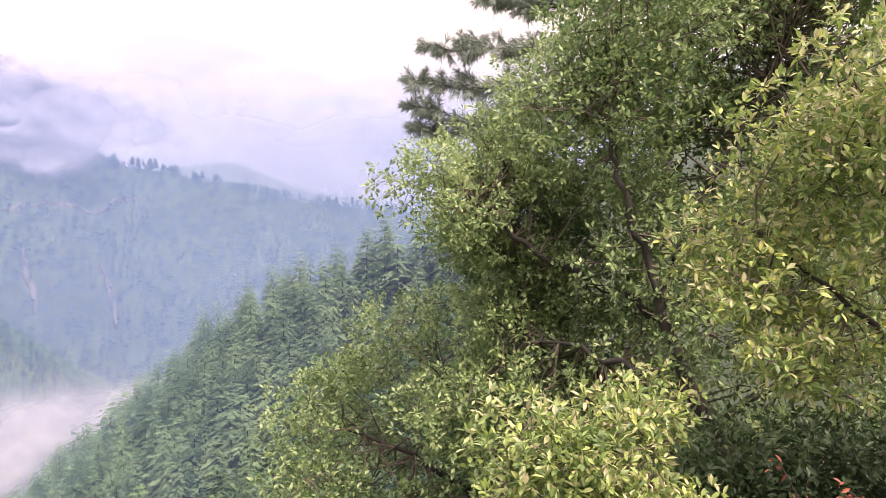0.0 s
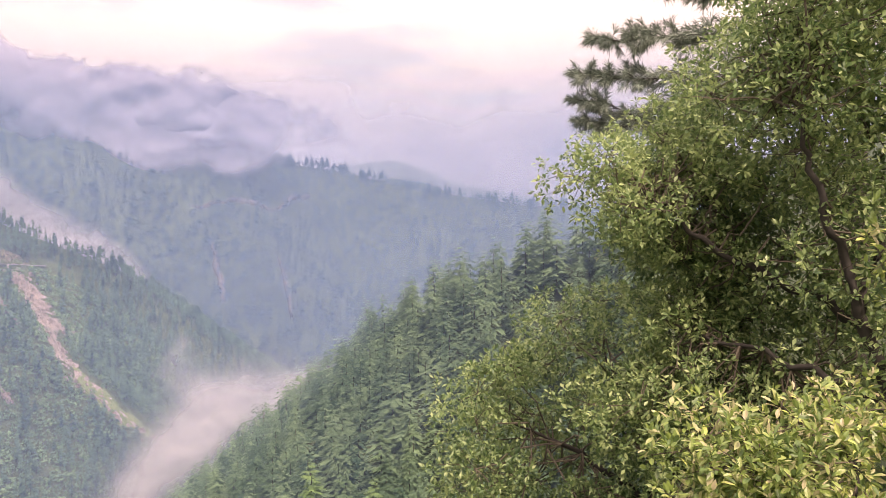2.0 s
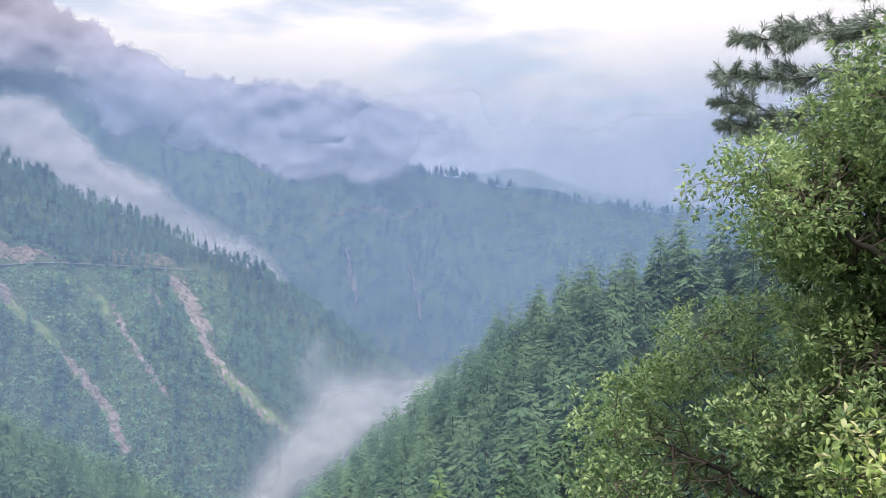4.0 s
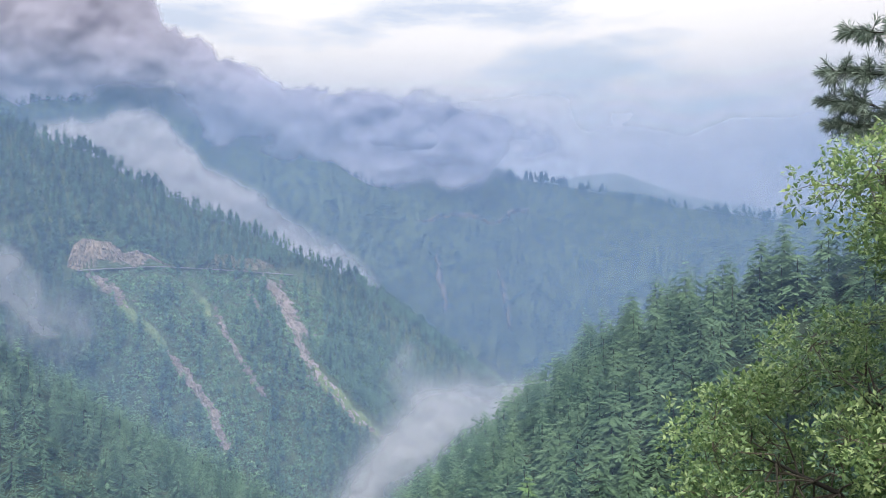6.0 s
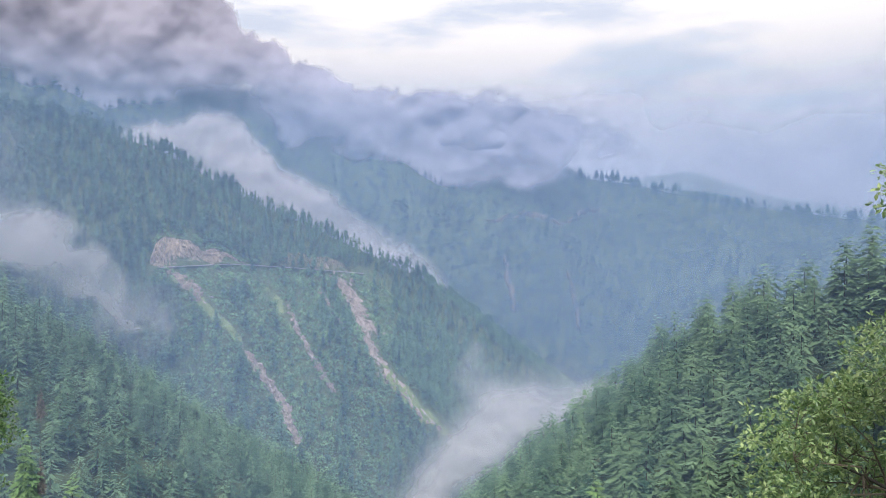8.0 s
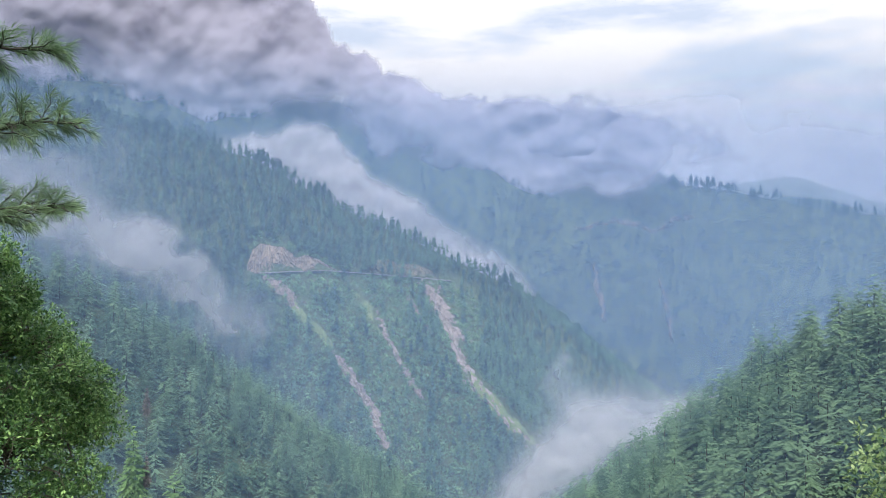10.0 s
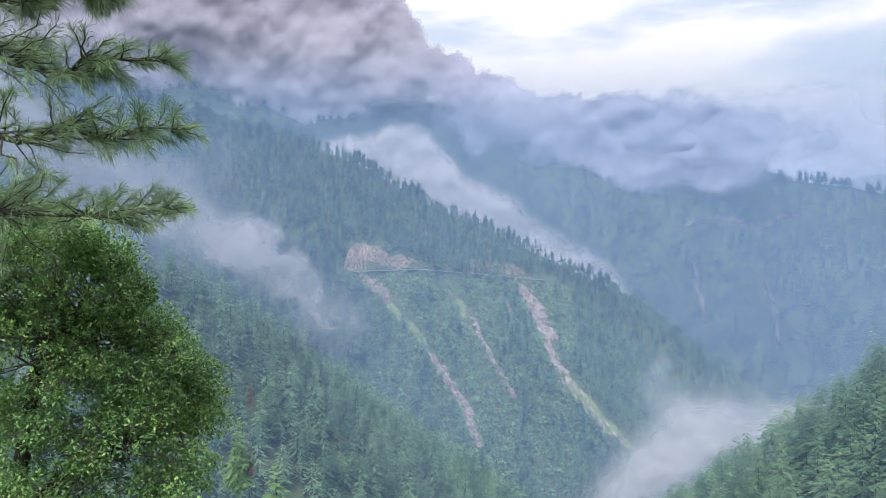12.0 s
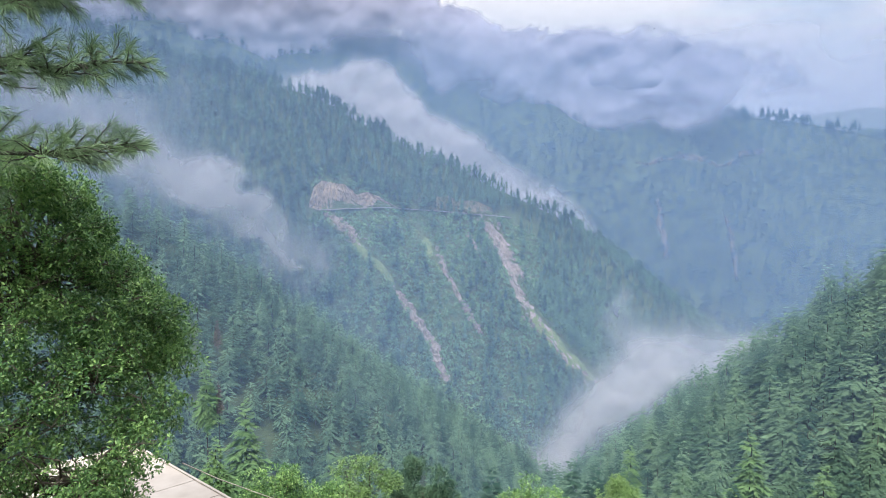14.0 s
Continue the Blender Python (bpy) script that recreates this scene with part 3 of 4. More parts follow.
def boulders(name, label, lines, count, size, seed, mat):
    """Many small blocks strewn along lines, as one mesh of stuff."""
    rng = np.random.default_rng(seed)
    cube = np.array([[-1, -1, -1], [1, -1, -1], [1, 1, -1], [-1, 1, -1], [-0.7, -0.7, 1], [0.8, -0.6, 0.9], [0.6, 0.7, 1], [-0.8, 0.6, 0.8]])
    faces = np.array([[4, 5, 6], [4, 6, 7], [0, 1, 5], [0, 5, 4], [1, 2, 6], [1, 6, 5], [2, 3, 7], [2, 7, 6], [3, 0, 4], [3, 4, 7]])
    V, T = [], []
    for pts, w in lines:
        pts = np.array(pts)
        for _ in range(count):
            f = rng.uniform(0, len(pts) - 1.001)
            i = int(f)
            c = pts[i] * (1 - f + i) + pts[i + 1] * (f - i)
            x, y = c[0] + rng.normal() * w * 0.5, c[1] + rng.normal() * w * 0.5
            r = size * rng.uniform(0.3, 1.0) ** 2 + 0.3
            v = (cube * r * rng.uniform(0.6, 1.3, 3) + rng.normal(size=(8, 3)) * r * 0.15) @ np.array(Euler((0, 0, rng.uniform(0, 6.3))).to_matrix())
            V.append(v + [x, y, float(height(x, y)) + 0.6])
            T.append(faces + 8 * (len(V) - 1))
    return tagged(new(name, mesh_of(name, np.concatenate(V), np.concatenate(T), mat)), label, "rocks", kind="stuff")


boulders("slide_boulders", "pale boulders strewn down the landslides", SLIDE_PTS, 130, 2.6, 350, M_scree)

ROAD = [place(a, float(np.interp(a, [19, 24, 29, 34.6], [-2.25, -1.85, -1.5, -1.75]))) for a in np.arange(34.6, 18.9, -0.4)]


def build_road():
    """The bench of the road with its low retaining wall, and the blasted rock face above its start."""
    pts = np.array(ROAD)
    for k in (0, 1, 2):
        pts[:, k] = np.convolve(np.pad(pts[:, k], 2, "edge"), np.ones(5) / 5, "valid")
    out = -pts[:, :2] / np.linalg.norm(pts[:, :2], axis=1, keepdims=True)
    prof = [(-4.0, 0.5), (0.0, 0.3), (2.4, 0.35), (2.7, 0.7), (3.0, 0.65), (3.2, -0.5)]
    verts = np.stack([np.column_stack([pts[:, :2] + out * h, pts[:, 2] + z + 1.7]) for h, z in prof], 1).reshape(-1, 3)
    n = len(prof)
    i, j = np.meshgrid(np.arange(len(pts) - 1), np.arange(n - 1), indexing="ij")
    q = (i * n + j).ravel()
    tris = np.concatenate([np.stack([q, q + n, q + 1], -1), np.stack([q + 1, q + n, q + n + 1], -1)])
    tagged(new("road", mesh_of("road", verts, tris, M_road)), "pale unpaved mountain road cut along the slope", "road", kind="structure")
    rock_face("rock_cut", "blasted tan rock face above the road", pts, (34.9, 28.2), CUT_TOP, M_rock, 360)
    rock_face("rock_cut", "low brown cutting above the road, half overgrown", pts, (25.6, 20.2), [(25.6, -1.5), (25.0, -0.7), (24.2, -0.5), (23.4, -1.0), (22.2, -0.9), (21.0, -1.4), (20.2, -1.8)], M_cutting, 361)


def rock_face(name, label, pts, span, skyline, mat, seed):
    """A jagged blasted face standing over the road between two azimuths, cut by upright cracks and ledges."""
    rng = np.random.default_rng(seed)
    a = np.linspace(*span, int(abs(span[0] - span[1]) * 14))
    rows = np.linspace(0, 1, 15)
    road_az = np.degrees(np.arctan2(-pts[:, 0], pts[:, 1]))
    order = np.argsort(road_az)
    v = []
    for az in a:
        c = [np.interp(az, road_az[order], pts[order, m]) for m in range(3)]
        d0 = math.hypot(c[0], c[1])
        top = along(az, skyline) + 0.25 * (fbm(az * 3.0, 1.0, seed, 4) - 0.47)
        rise = max(1.5, d0 * (math.tan(radians(float(top))) - c[2] / d0))
        crack = 4.5 * abs(fbm(az * 4.0, 2.0, seed + 1, 3) - 0.44)
        for r in rows:
            ledge = 3.0 * (fbm(az * 1.5, r * 5.0, seed + 2, 4) - 0.47) * 2
            x, y = polar(az, d0 + 4 + 0.62 * rise * r + crack + ledge + rng.uniform(-1.5, 1.5))
            v.append((x, y, c[2] + 1.5 + rise * r + rng.uniform(-0.9, 0.9)))
    m = len(rows)
    i, j = np.meshgrid(np.arange(len(a) - 1), np.arange(m - 1), indexing="ij")
    q = (i * m + j).ravel()
    tris = np.concatenate([np.stack([q, q + 1, q + m], -1), np.stack([q + 1, q + m + 1, q + m], -1)])
    tagged(new(name, mesh_of(name, v, tris, mat)), label, "cliff", kind="structure")


build_road()


def bush(rng, leaves_count=60):
    """A round shrub of unit height made of leafy flakes."""
    p = rng.normal(size=(leaves_count, 3))
    p /= np.linalg.norm(p, axis=1, keepdims=True)
    p[:, 2] = np.abs(p[:, 2])
    c = p * rng.uniform(0.7, 1.0, (leaves_count, 1)) * [0.55, 0.55, 0.9]
    a = np.cross(p, rng.normal(size=p.shape))
    a /= np.linalg.norm(a, axis=1, keepdims=True)
    b = np.cross(p, a)
    r = rng.uniform(0.12, 0.22, (leaves_count, 1))
    v = np.stack([c + a * r, c + b * r + p * 0.08, c - a * r], 1).reshape(-1, 3)
    t = np.arange(leaves_count * 3).reshape(-1, 3)
    return (v, t), tube([(0, 0, -0.2), (0, 0, 0.5)], [0.04, 0.02], 3)


BUSHES = [bush(RNG, 26) for _ in range(5)]


def scrub_here(a, d, x, y, rng):
    el = np.degrees(np.arctan2(height(x, y), d))
    over = (el > along(a, CUT_TOP)) & (el < along(a, CUT_TOP) + 1.3) & (a > 27)
    return ((el < -2.2) | over) & (a > 10) & ~near_slide(x, y, -1.5)


_rng = np.random.default_rng(43)
_i = _rng.uniform(0, len(ROAD) - 1.01, 110)
_x, _y = (np.interp(_i, np.arange(len(ROAD)), [p[k] for p in ROAD]) for k in (0, 1))
_d = np.hypot(_x, _y) - _rng.uniform(4, 12, 110)
forest("verge_scrub", "green bushes hanging over the edge of the road", np.degrees(np.arctan2(-_x, _y)), _d, BUSHES, (3, 7), seed=44, mats=[M_scrub, M_bark])

plant("slope_scrub", "bright green broadleaf scrub below the road", 5.5, (9, 35), (700, 1150), BUSHES, (3, 8), 36, keep=scrub_here, mats=[M_scrub, M_bark])

# ---------------------------------------------------------------- haze and cloud
def bank(name, label, az, el, dist, density, mat, step=1.0, seed=0, category="cloud", billow=0.0, puff=3.0):
    """A hanging sheet of vapour between two azimuths and elevations, dense by the given function of both, swaying in depth and swelling in billows of the given depth and width."""
    n, m = int((az[1] - az[0]) / step) + 1, int((el[1] - el[0]) / step) + 1
    a, e = np.meshgrid(np.linspace(*az, n), np.linspace(*el, m), indexing="ij")
    d = dist * (1 + 0.06 * (fbm(a / 9, e / 9, seed + 40) - 0.47))
    if billow:
        d = d + billow * (fbm(a / puff, e / puff * 1.3, seed + 41, 4) - 0.47)
    x, y = polar(a, d)
    verts = np.stack([x, y, d * np.tan(np.radians(e))], -1).reshape(-1, 3)
    i, j = np.meshgrid(np.arange(n - 1), np.arange(m - 1), indexing="ij")
    p = (i * m + j).ravel()
    tris = np.concatenate([np.stack([p, p + m, p + 1], -1), np.stack([p + 1, p + m, p + m + 1], -1)])
    tone = np.clip(density(a, e), 0, 1).ravel()
    keep = (tone[tris] > 0.002).any(1)
    ob = new(name, mesh_of(name, verts, tris[keep], mat, tone, smooth=True))
    return tagged(ob, label, category, kind="stuff")


def soft(v):
    v = np.clip(v, 0, 1)
    return v * v * (3 - 2 * v)


def streak(a, e, line, warp=1.2, seed=0, torn=0.6, grain=1.6):
    """Density of a drift along a line of (azimuth, elevation, half width), bent by broad noise and torn at its rim by fine noise."""
    a1 = a + (fbm(a / 4, e / 4, seed, 5) - 0.47) * 4 * warp
    e1 = e + (fbm(a / 4 + 9, e / 4 + 5, seed + 7, 5) - 0.47) * 4 * warp
    out = np.zeros_like(a)
    for (a0, e0, w0), (a2, e2, w2) in zip(line, line[1:]):
        s = np.clip(((a1 - a0) * (a2 - a0) + (e1 - e0) * (e2 - e0)) / ((a2 - a0) ** 2 + (e2 - e0) ** 2), 0, 1)
        gap = np.hypot(a1 - a0 - s * (a2 - a0), e1 - e0 - s * (e2 - e0)) / (w0 + s * (w2 - w0))
        out = np.maximum(out, np.exp(-1.3 * gap * gap))
    tear = fbm(a1 / grain + 3, e1 / grain * 1.2, seed + 11, 5) / 0.94
    return out * (1 - torn) + torn * soft(out * 1.5 - 0.9 * tear + 0.1)


def fade(e, low, high):
    return soft((high - e) / (high - low))


# tinted, mostly clear sheets stacked by distance stand in for hazy air
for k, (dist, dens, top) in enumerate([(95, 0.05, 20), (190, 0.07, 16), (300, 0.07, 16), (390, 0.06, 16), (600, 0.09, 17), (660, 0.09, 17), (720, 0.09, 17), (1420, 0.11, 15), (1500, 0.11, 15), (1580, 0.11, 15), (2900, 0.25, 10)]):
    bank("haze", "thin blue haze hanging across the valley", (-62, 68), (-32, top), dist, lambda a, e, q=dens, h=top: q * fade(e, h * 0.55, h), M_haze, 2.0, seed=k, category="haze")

bank("cloud_sheet", "pale cloud hanging behind the far ridge", (-62, 68), (-6, 16), 4100, lambda a, e: 0.92 * soft((13 - e + (fbm(a / 7, e / 5, 44) - 0.47) * 9) / 9), M_veil, 0.6, seed=45)

bank("cloud_sheet", "thin pale cloud in front of the farthest peak", (-62, 68), (-6, 16), 3250, lambda a, e: 0.42 * soft((13 - e + (fbm(a / 6, e / 4, 47) - 0.47) * 10) / 8), M_veil, 0.6, seed=48)

CLOUD_TOP = [(66, 30), (45, 27), (35, 22.5), (30.6, 18.8), (29.3, 17), (28.3, 15.4), (26, 15.0), (23.8, 13.5), (20.8, 12.9), (18, 12.1), (13, 12.0), (8, 11.6), (2.6, 10.6), (-3.5, 8.6), (-9.8, 6.4), (-16, 4.4), (-30, 3.0)]
CLOUD_BASE = [(66, 13.5), (48, 11.8), (43, 10.4), (39.4, 9.4), (35.7, 8.7), (33.4, 9.8), (31, 10.6), (27.4, 9.9), (25.2, 8.0), (22.1, 6.4), (20.3, 5.5), (17.7, 5.2), (16.3, 4.4), (12.5, 4.0), (6.3, 4.0), (3.9, 6.2), (2, 8.2), (-2, 8.8), (-10, 7.4), (-30, 5.2)]
# rents in the cloud through which wooded rock shows: azimuth, elevation, half widths, depth
RENTS = [(29.4, 11.0, 2.2, 0.7, 0.6), (13.8, 9.5, 0.9, 0.45, 0.55), (8.4, 7.4, 2.2, 0.5, 0.7), (40.5, 12.6, 1.6, 1.0, 0.35), (36.2, 11.6, 1.2, 0.9, 0.35), (22.5, 7.8, 1.6, 0.7, 0.6)]


def cap(a, e, seed, shift):
    """Density of the cloud that lies on the far crest."""
    wave = (fbm(a / 4.5, e / 3.5, seed, 6) - 0.47)
    curl = np.abs(fbm(a / 1.9 + 4, e / 1.6, 55, 5) - 0.47)
    rim = (along(a, CLOUD_TOP) + wave * 2.2 - curl * 3.5 + 0.5 - e) / (0.55 + 0.1 * np.clip(20 - a, 0, 30))
    floor_ = (e - along(a, CLOUD_BASE) + 1.1 - shift + wave * 7.0 - curl * 3.0) / 3.2
    body = soft(rim) * soft(floor_) * (0.62 + 0.75 * fbm(a / 2.6 + 20, e / 1.9, seed + 9, 5))
    for a0, e0, wa, we, deep in RENTS:
        body = body * (1 - deep * np.exp(-(((a - a0 + curl * 5) / wa) ** 2 + ((e - e0 + wave * 4) / we) ** 2)))
    return body


for k in range(3):
    bank("cloud_bank", "grey-white cloud lying along the far mountain crest", (-35, 68), (-2, 32), 2050 + 70 * k, lambda a, e, s=k: 0.95 * cap(a, e, 50 + s, 0.35 * s), M_cloud, 0.25, seed=60 + k, billow=60, puff=3.5)

# the tongue lies between the wooded crest before it and its own upper edge
TONGUE_TOP = [(38, 8.8), (35, 8.8), (33.1, 9.4), (31.3, 10.7), (29.6, 9.9), (27.8, 8.6), (25.2, 6.5), (22.5, 4.5), (19.8, 3.2), (18.1, 1.6), (16.3, 0.6), (13.9, -0.8), (12.6, -3.0), (11, -7)]


def tongue(a, e, seed):
    """Density of the cloud that spills down behind the spur."""
    wave = fbm(a / 3.2, e / 3.2, seed, 6) - 0.47
    curl = np.abs(fbm(a / 1.3 + 7, e / 1.1, seed + 3, 5) - 0.47)
    rim = (along(a, TONGUE_TOP) + wave * 2.4 - curl * 1.6 + 0.3 - e) / (1.1 + 0.07 * np.abs(a - 30))
    return soft(rim) * soft((40 - a + wave * 6) / 5) * soft((e - along(a, [(40, 3), (25, -1), (12, -5)])) / 2.5) * (0.75 + 0.5 * fbm(a / 2.4, e / 1.8, seed + 5, 5))


for k in range(2):
    bank("cloud_tongue", "bright white cloud spilling down behind the wooded spur", (8, 42), (-8, 13), 1375 + 22 * k, lambda a, e, s=k: (0.8, 0.6)[s] * tongue(a, e, 70 + 5 * s), M_fog, 0.2, seed=80 + k, billow=14, puff=2.5)

WISP = [(68, 11.5, 3.0), (60, 9.5, 2.4), (55.3, 7.6, 2.2), (51, 5.2, 2.5), (46.5, 2.8, 2.6), (43.0, 1.2, 2.2), (40.2, -1.2, 1.5), (37.4, -4.2, 0.9), (34.5, -5.8, 0.6)]
for k in range(3):
    bank("mist_wisp", "pale mist drifting up between two wooded spurs", (28, 66), (-14, 16), 640 + 40 * k, lambda a, e, s=k: (0.46, 0.36, 0.2)[s] * streak(a, e, [(p, q, w * (1, 1.25, 1.9)[s]) for p, q, w in WISP], 1.7, 90 + 5 * s, (0.95, 0.85, 0.5)[s], 1.4), M_fog, 0.2, seed=95 + k)

VALLEY = [(-1, -11.2, 1.3), (1.8, -11.6, 1.7), (5, -12.2, 2.3), (8.2, -13.0, 2.7), (11, -15.8, 2.4), (14.8, -19.6, 2.0), (17.5, -23.5, 2.4)]
for k in range(3):
    bank("valley_fog", "white fog bank filling the bottom of the valley", (-8, 30), (-32, -4), 625 + 28 * k, lambda a, e, s=k: 0.52 * streak(a, e, VALLEY, 0.75, 110 + 5 * s, 0.45, 2.0), M_mist, 0.2, seed=120 + k, billow=8, puff=2.2)


PUFF = [(11.6, -8.4, 0.9), (11.4, -10.0, 1.4), (10.2, -11.6, 1.6)]
bank("mist_puff", "small torn puff of mist above the valley fog", (4, 18), (-15, -4), 790, lambda a, e: 0.3 * streak(a, e, PUFF, 0.9, 140, 0.5, 1.2), M_mist, 0.18, seed=145)


# ---------------------------------------------------------------- broadleaf trees
def spot(az, el, d):
    return np.array(heading(az, el)) * d


LEAF = (np.array([[0, 0, 0], [0.19, 0.32, 0.04], [0.19, 0.68, 0.02], [0, 1, -0.10], [-0.19, 0.68, 0.02], [-0.19, 0.32, 0.04], [0, 0.5, -0.03]]),
        np.array([[0, 1, 6], [1, 2, 6], [2, 3, 6], [3, 4, 6], [4, 5, 6], [5, 0, 6]]))
LEAF_ROUND = (np.array([[0, 0, 0], [0.25, 0.5, 0.05], [0, 1, -0.06], [-0.25, 0.5, 0.05]]), np.array([[0, 1, 2], [0, 2, 3]]))
LEAF_SMALL = (np.array([[0, 0, 0], [0.2, 0.48, 0.04], [0, 1, -0.05], [-0.2, 0.48, 0.04]]), np.array([[0, 1, 2], [0, 2, 3]]))


def leaves(rng, spots, outward, per, size, template=LEAF_SMALL, spread=0.75):
    """Rosettes of leaves at twig ends: spots and their outward ways, per leaves each."""
    n = len(spots) * per
    base, axis = np.repeat(spots, per, 0), np.repeat(outward, per, 0)
    way = axis * (1 - spread) + rng.normal(size=(n, 3)) * spread * 0.75
    way /= np.linalg.norm(way, axis=1, keepdims=True)
    up = np.array([0, 0, 1.0]) + rng.normal(size=(n, 3)) * 0.45
    side = np.cross(way, up)
    side /= np.linalg.norm(side, axis=1, keepdims=True) + 1e-9
    top = np.cross(side, way)
    s = size * rng.uniform(0.6, 1.25, n)
    base = base + way * (s * rng.uniform(0.1, 0.6, n))[:, None]
    v, t = template
    vv = base[:, None] + s[:, None, None] * (v[None, :, :1] * side[:, None] + v[None, :, 1:2] * way[:, None] + v[None, :, 2:] * top[:, None])
    tt = t[None] + (np.arange(n) * len(v))[:, None, None]
    return vv, tt, (base, side * s[:, None], way * s[:, None], top * s[:, None])


def crooked(rng, a, b, n=6, bend=0.08):
    """A bent line between two points."""
    s = np.linspace(0, 1, n)[:, None]
    line = np.asarray(a) * (1 - s) + np.asarray(b) * s
    sway = rng.normal(size=(n, 3)) * bend * np.linalg.norm(np.subtract(b, a))
    return line + sway * np.sin(np.pi * s)


def gnarled(rng, points, wobble=0.02):
    """A limb through points, resampled with small crooks."""
    pts = np.asarray(points, float)
    s = np.linspace(0, len(pts) - 1, 4 * (len(pts) - 1) + 1)
    line = np.stack([np.interp(s, np.arange(len(pts)), pts[:, k]) for k in range(3)], -1)
    line[1:-1] = 0.25 * line[:-2] + 0.5 * line[1:-1] + 0.25 * line[2:]
    line[1:-1] += rng.normal(size=line[1:-1].shape) * wobble
    return line


def broadleaf(name, label, seed, trunk, girth, limbs, clumps, radius, rosettes, per, size, mat, template=LEAF_SMALL, group="", singles=0):
    """A tree: trunk, crooked limbs that reach for the clumps, twigs, and the crown of single leaves."""
    rng = np.random.default_rng(seed)
    root = tagged(new(name), label, "tree", group)
    child("trunk", mesh_of("trunk", *tube(trunk, np.linspace(girth, girth * 0.45, len(trunk)), 9), M_bark, smooth=True), root)
    hubs = [np.asarray(trunk[-1])]
    for limb in limbs:
        limb = gnarled(rng, limb, girth * 0.25)
        child("limb", mesh_of("limb", *tube(limb, np.linspace(girth * 0.42, girth * 0.09, len(limb)), 7), M_bark, smooth=True), root)
        hubs += [np.asarray(p) for p in limb[len(limb) // 3:]]
    hubs = np.array(hubs)
    twigs, spots, ways = [], [], []
    for c in clumps:
        near = hubs[np.argsort(np.linalg.norm(hubs - c, axis=1))[rng.integers(min(5, len(hubs)))]]
        twigs.append(tube(crooked(rng, near, c, 6, 0.09), np.linspace(girth * 0.1, 0.005, 6), 5))
        r = radius * rng.uniform(0.65, 1.3)
        p = rng.normal(size=(rosettes, 3))
        p /= np.linalg.norm(p, axis=1, keepdims=True)
        q = c + p * (r * rng.uniform(0.35, 1.0, rosettes) ** 0.6)[:, None] * [1, 1, 0.72]
        w = p + [0, 0, 0.55]
        spots.append(q)
        ways.append(w / np.linalg.norm(w, axis=1, keepdims=True))
        for k in range(0, rosettes, 12):
            twigs.append(tube(crooked(rng, c, q[k], 3, 0.1), [0.005, 0.004, 0.002], 3))
    tagged(child("twig_spray", mesh_of("twig_spray", *joined(twigs), M_twig), root, "thin dark twigs"), kind="stuff")
    v, t, (base, side, way, top) = leaves(rng, np.concatenate(spots), np.concatenate(ways), per, size, template)
    order = np.argsort(np.hypot(base[:, 0], base[:, 1]))
    alone = order[:singles * 4:4]
    stay = np.ones(len(base), bool)
    stay[alone] = False
    kept = v[stay].reshape(-1, 3)
    crown = child("crown", mesh_of("crown", kept, t[: stay.sum()].reshape(-1, 3), mat), root)
    if singles:
        blade = mesh_of("leaf", *template, mat)
        for k in alone:
            one = child("leaf", blade, crown)
            one.matrix_basis = Matrix(np.column_stack([side[k], way[k], top[k], base[k]]).tolist() + [[0, 0, 0, 1]])
    return root


def clumps_in(rng, count, az, el, dist, edge):
    """Clump centres over a sector, kept on the crown's side of its outline edge(el) -> azimuth."""
    out = []
    while len(out) < count:
        a, e = rng.uniform(*az), rng.uniform(*el)
        if edge(a, e):
            out.append(spot(a, e, rng.uniform(*dist)))
    return out


def line_at(e, rows):
    return float(np.interp(e, [r[0] for r in rows], [r[1] for r in rows]))


rng = np.random.default_rng(5)
OAK_EDGE = [(-26, -23), (-12, -23), (-5, -23.5), (-1, -22.5), (1.5, -21), (3.5, -19), (5.2, -18.5), (6.2, -22.5), (8, -25.5), (12, -28.5), (16, -31), (24, -33)]
oak_clumps = clumps_in(rng, 220, (-57, -17), (-24, 24), (6.3, 8.9), lambda a, e: a < line_at(e, OAK_EDGE))
oak_clumps += clumps_in(rng, 36, (-38, -20), (4, 17), (6.6, 8.2), lambda a, e: a < line_at(e, OAK_EDGE) and a > line_at(e, OAK_EDGE) - 9)
oak_clumps += clumps_in(rng, 62, (-52, -23), (-4, 20), (8.2, 9.4), lambda a, e: a < line_at(e, OAK_EDGE) - 2)
oak_clumps += clumps_in(rng, 60, (-58, -36), (7, 25), (7.4, 9.0), lambda a, e: a < line_at(e, OAK_EDGE) - 3)
oak_clumps += clumps_in(rng, 40, (-34, -19), (-7, 5), (6.8, 8.4), lambda a, e: a < line_at(e, OAK_EDGE) - 0.5)
oak_trunk = [spot(-46, -30, 7.07), spot(-44, -22, 6.77), spot(-42, -14.5, 6.57), spot(-40.3, -11.6, 6.47), spot(-38.2, -6, 6.37)]
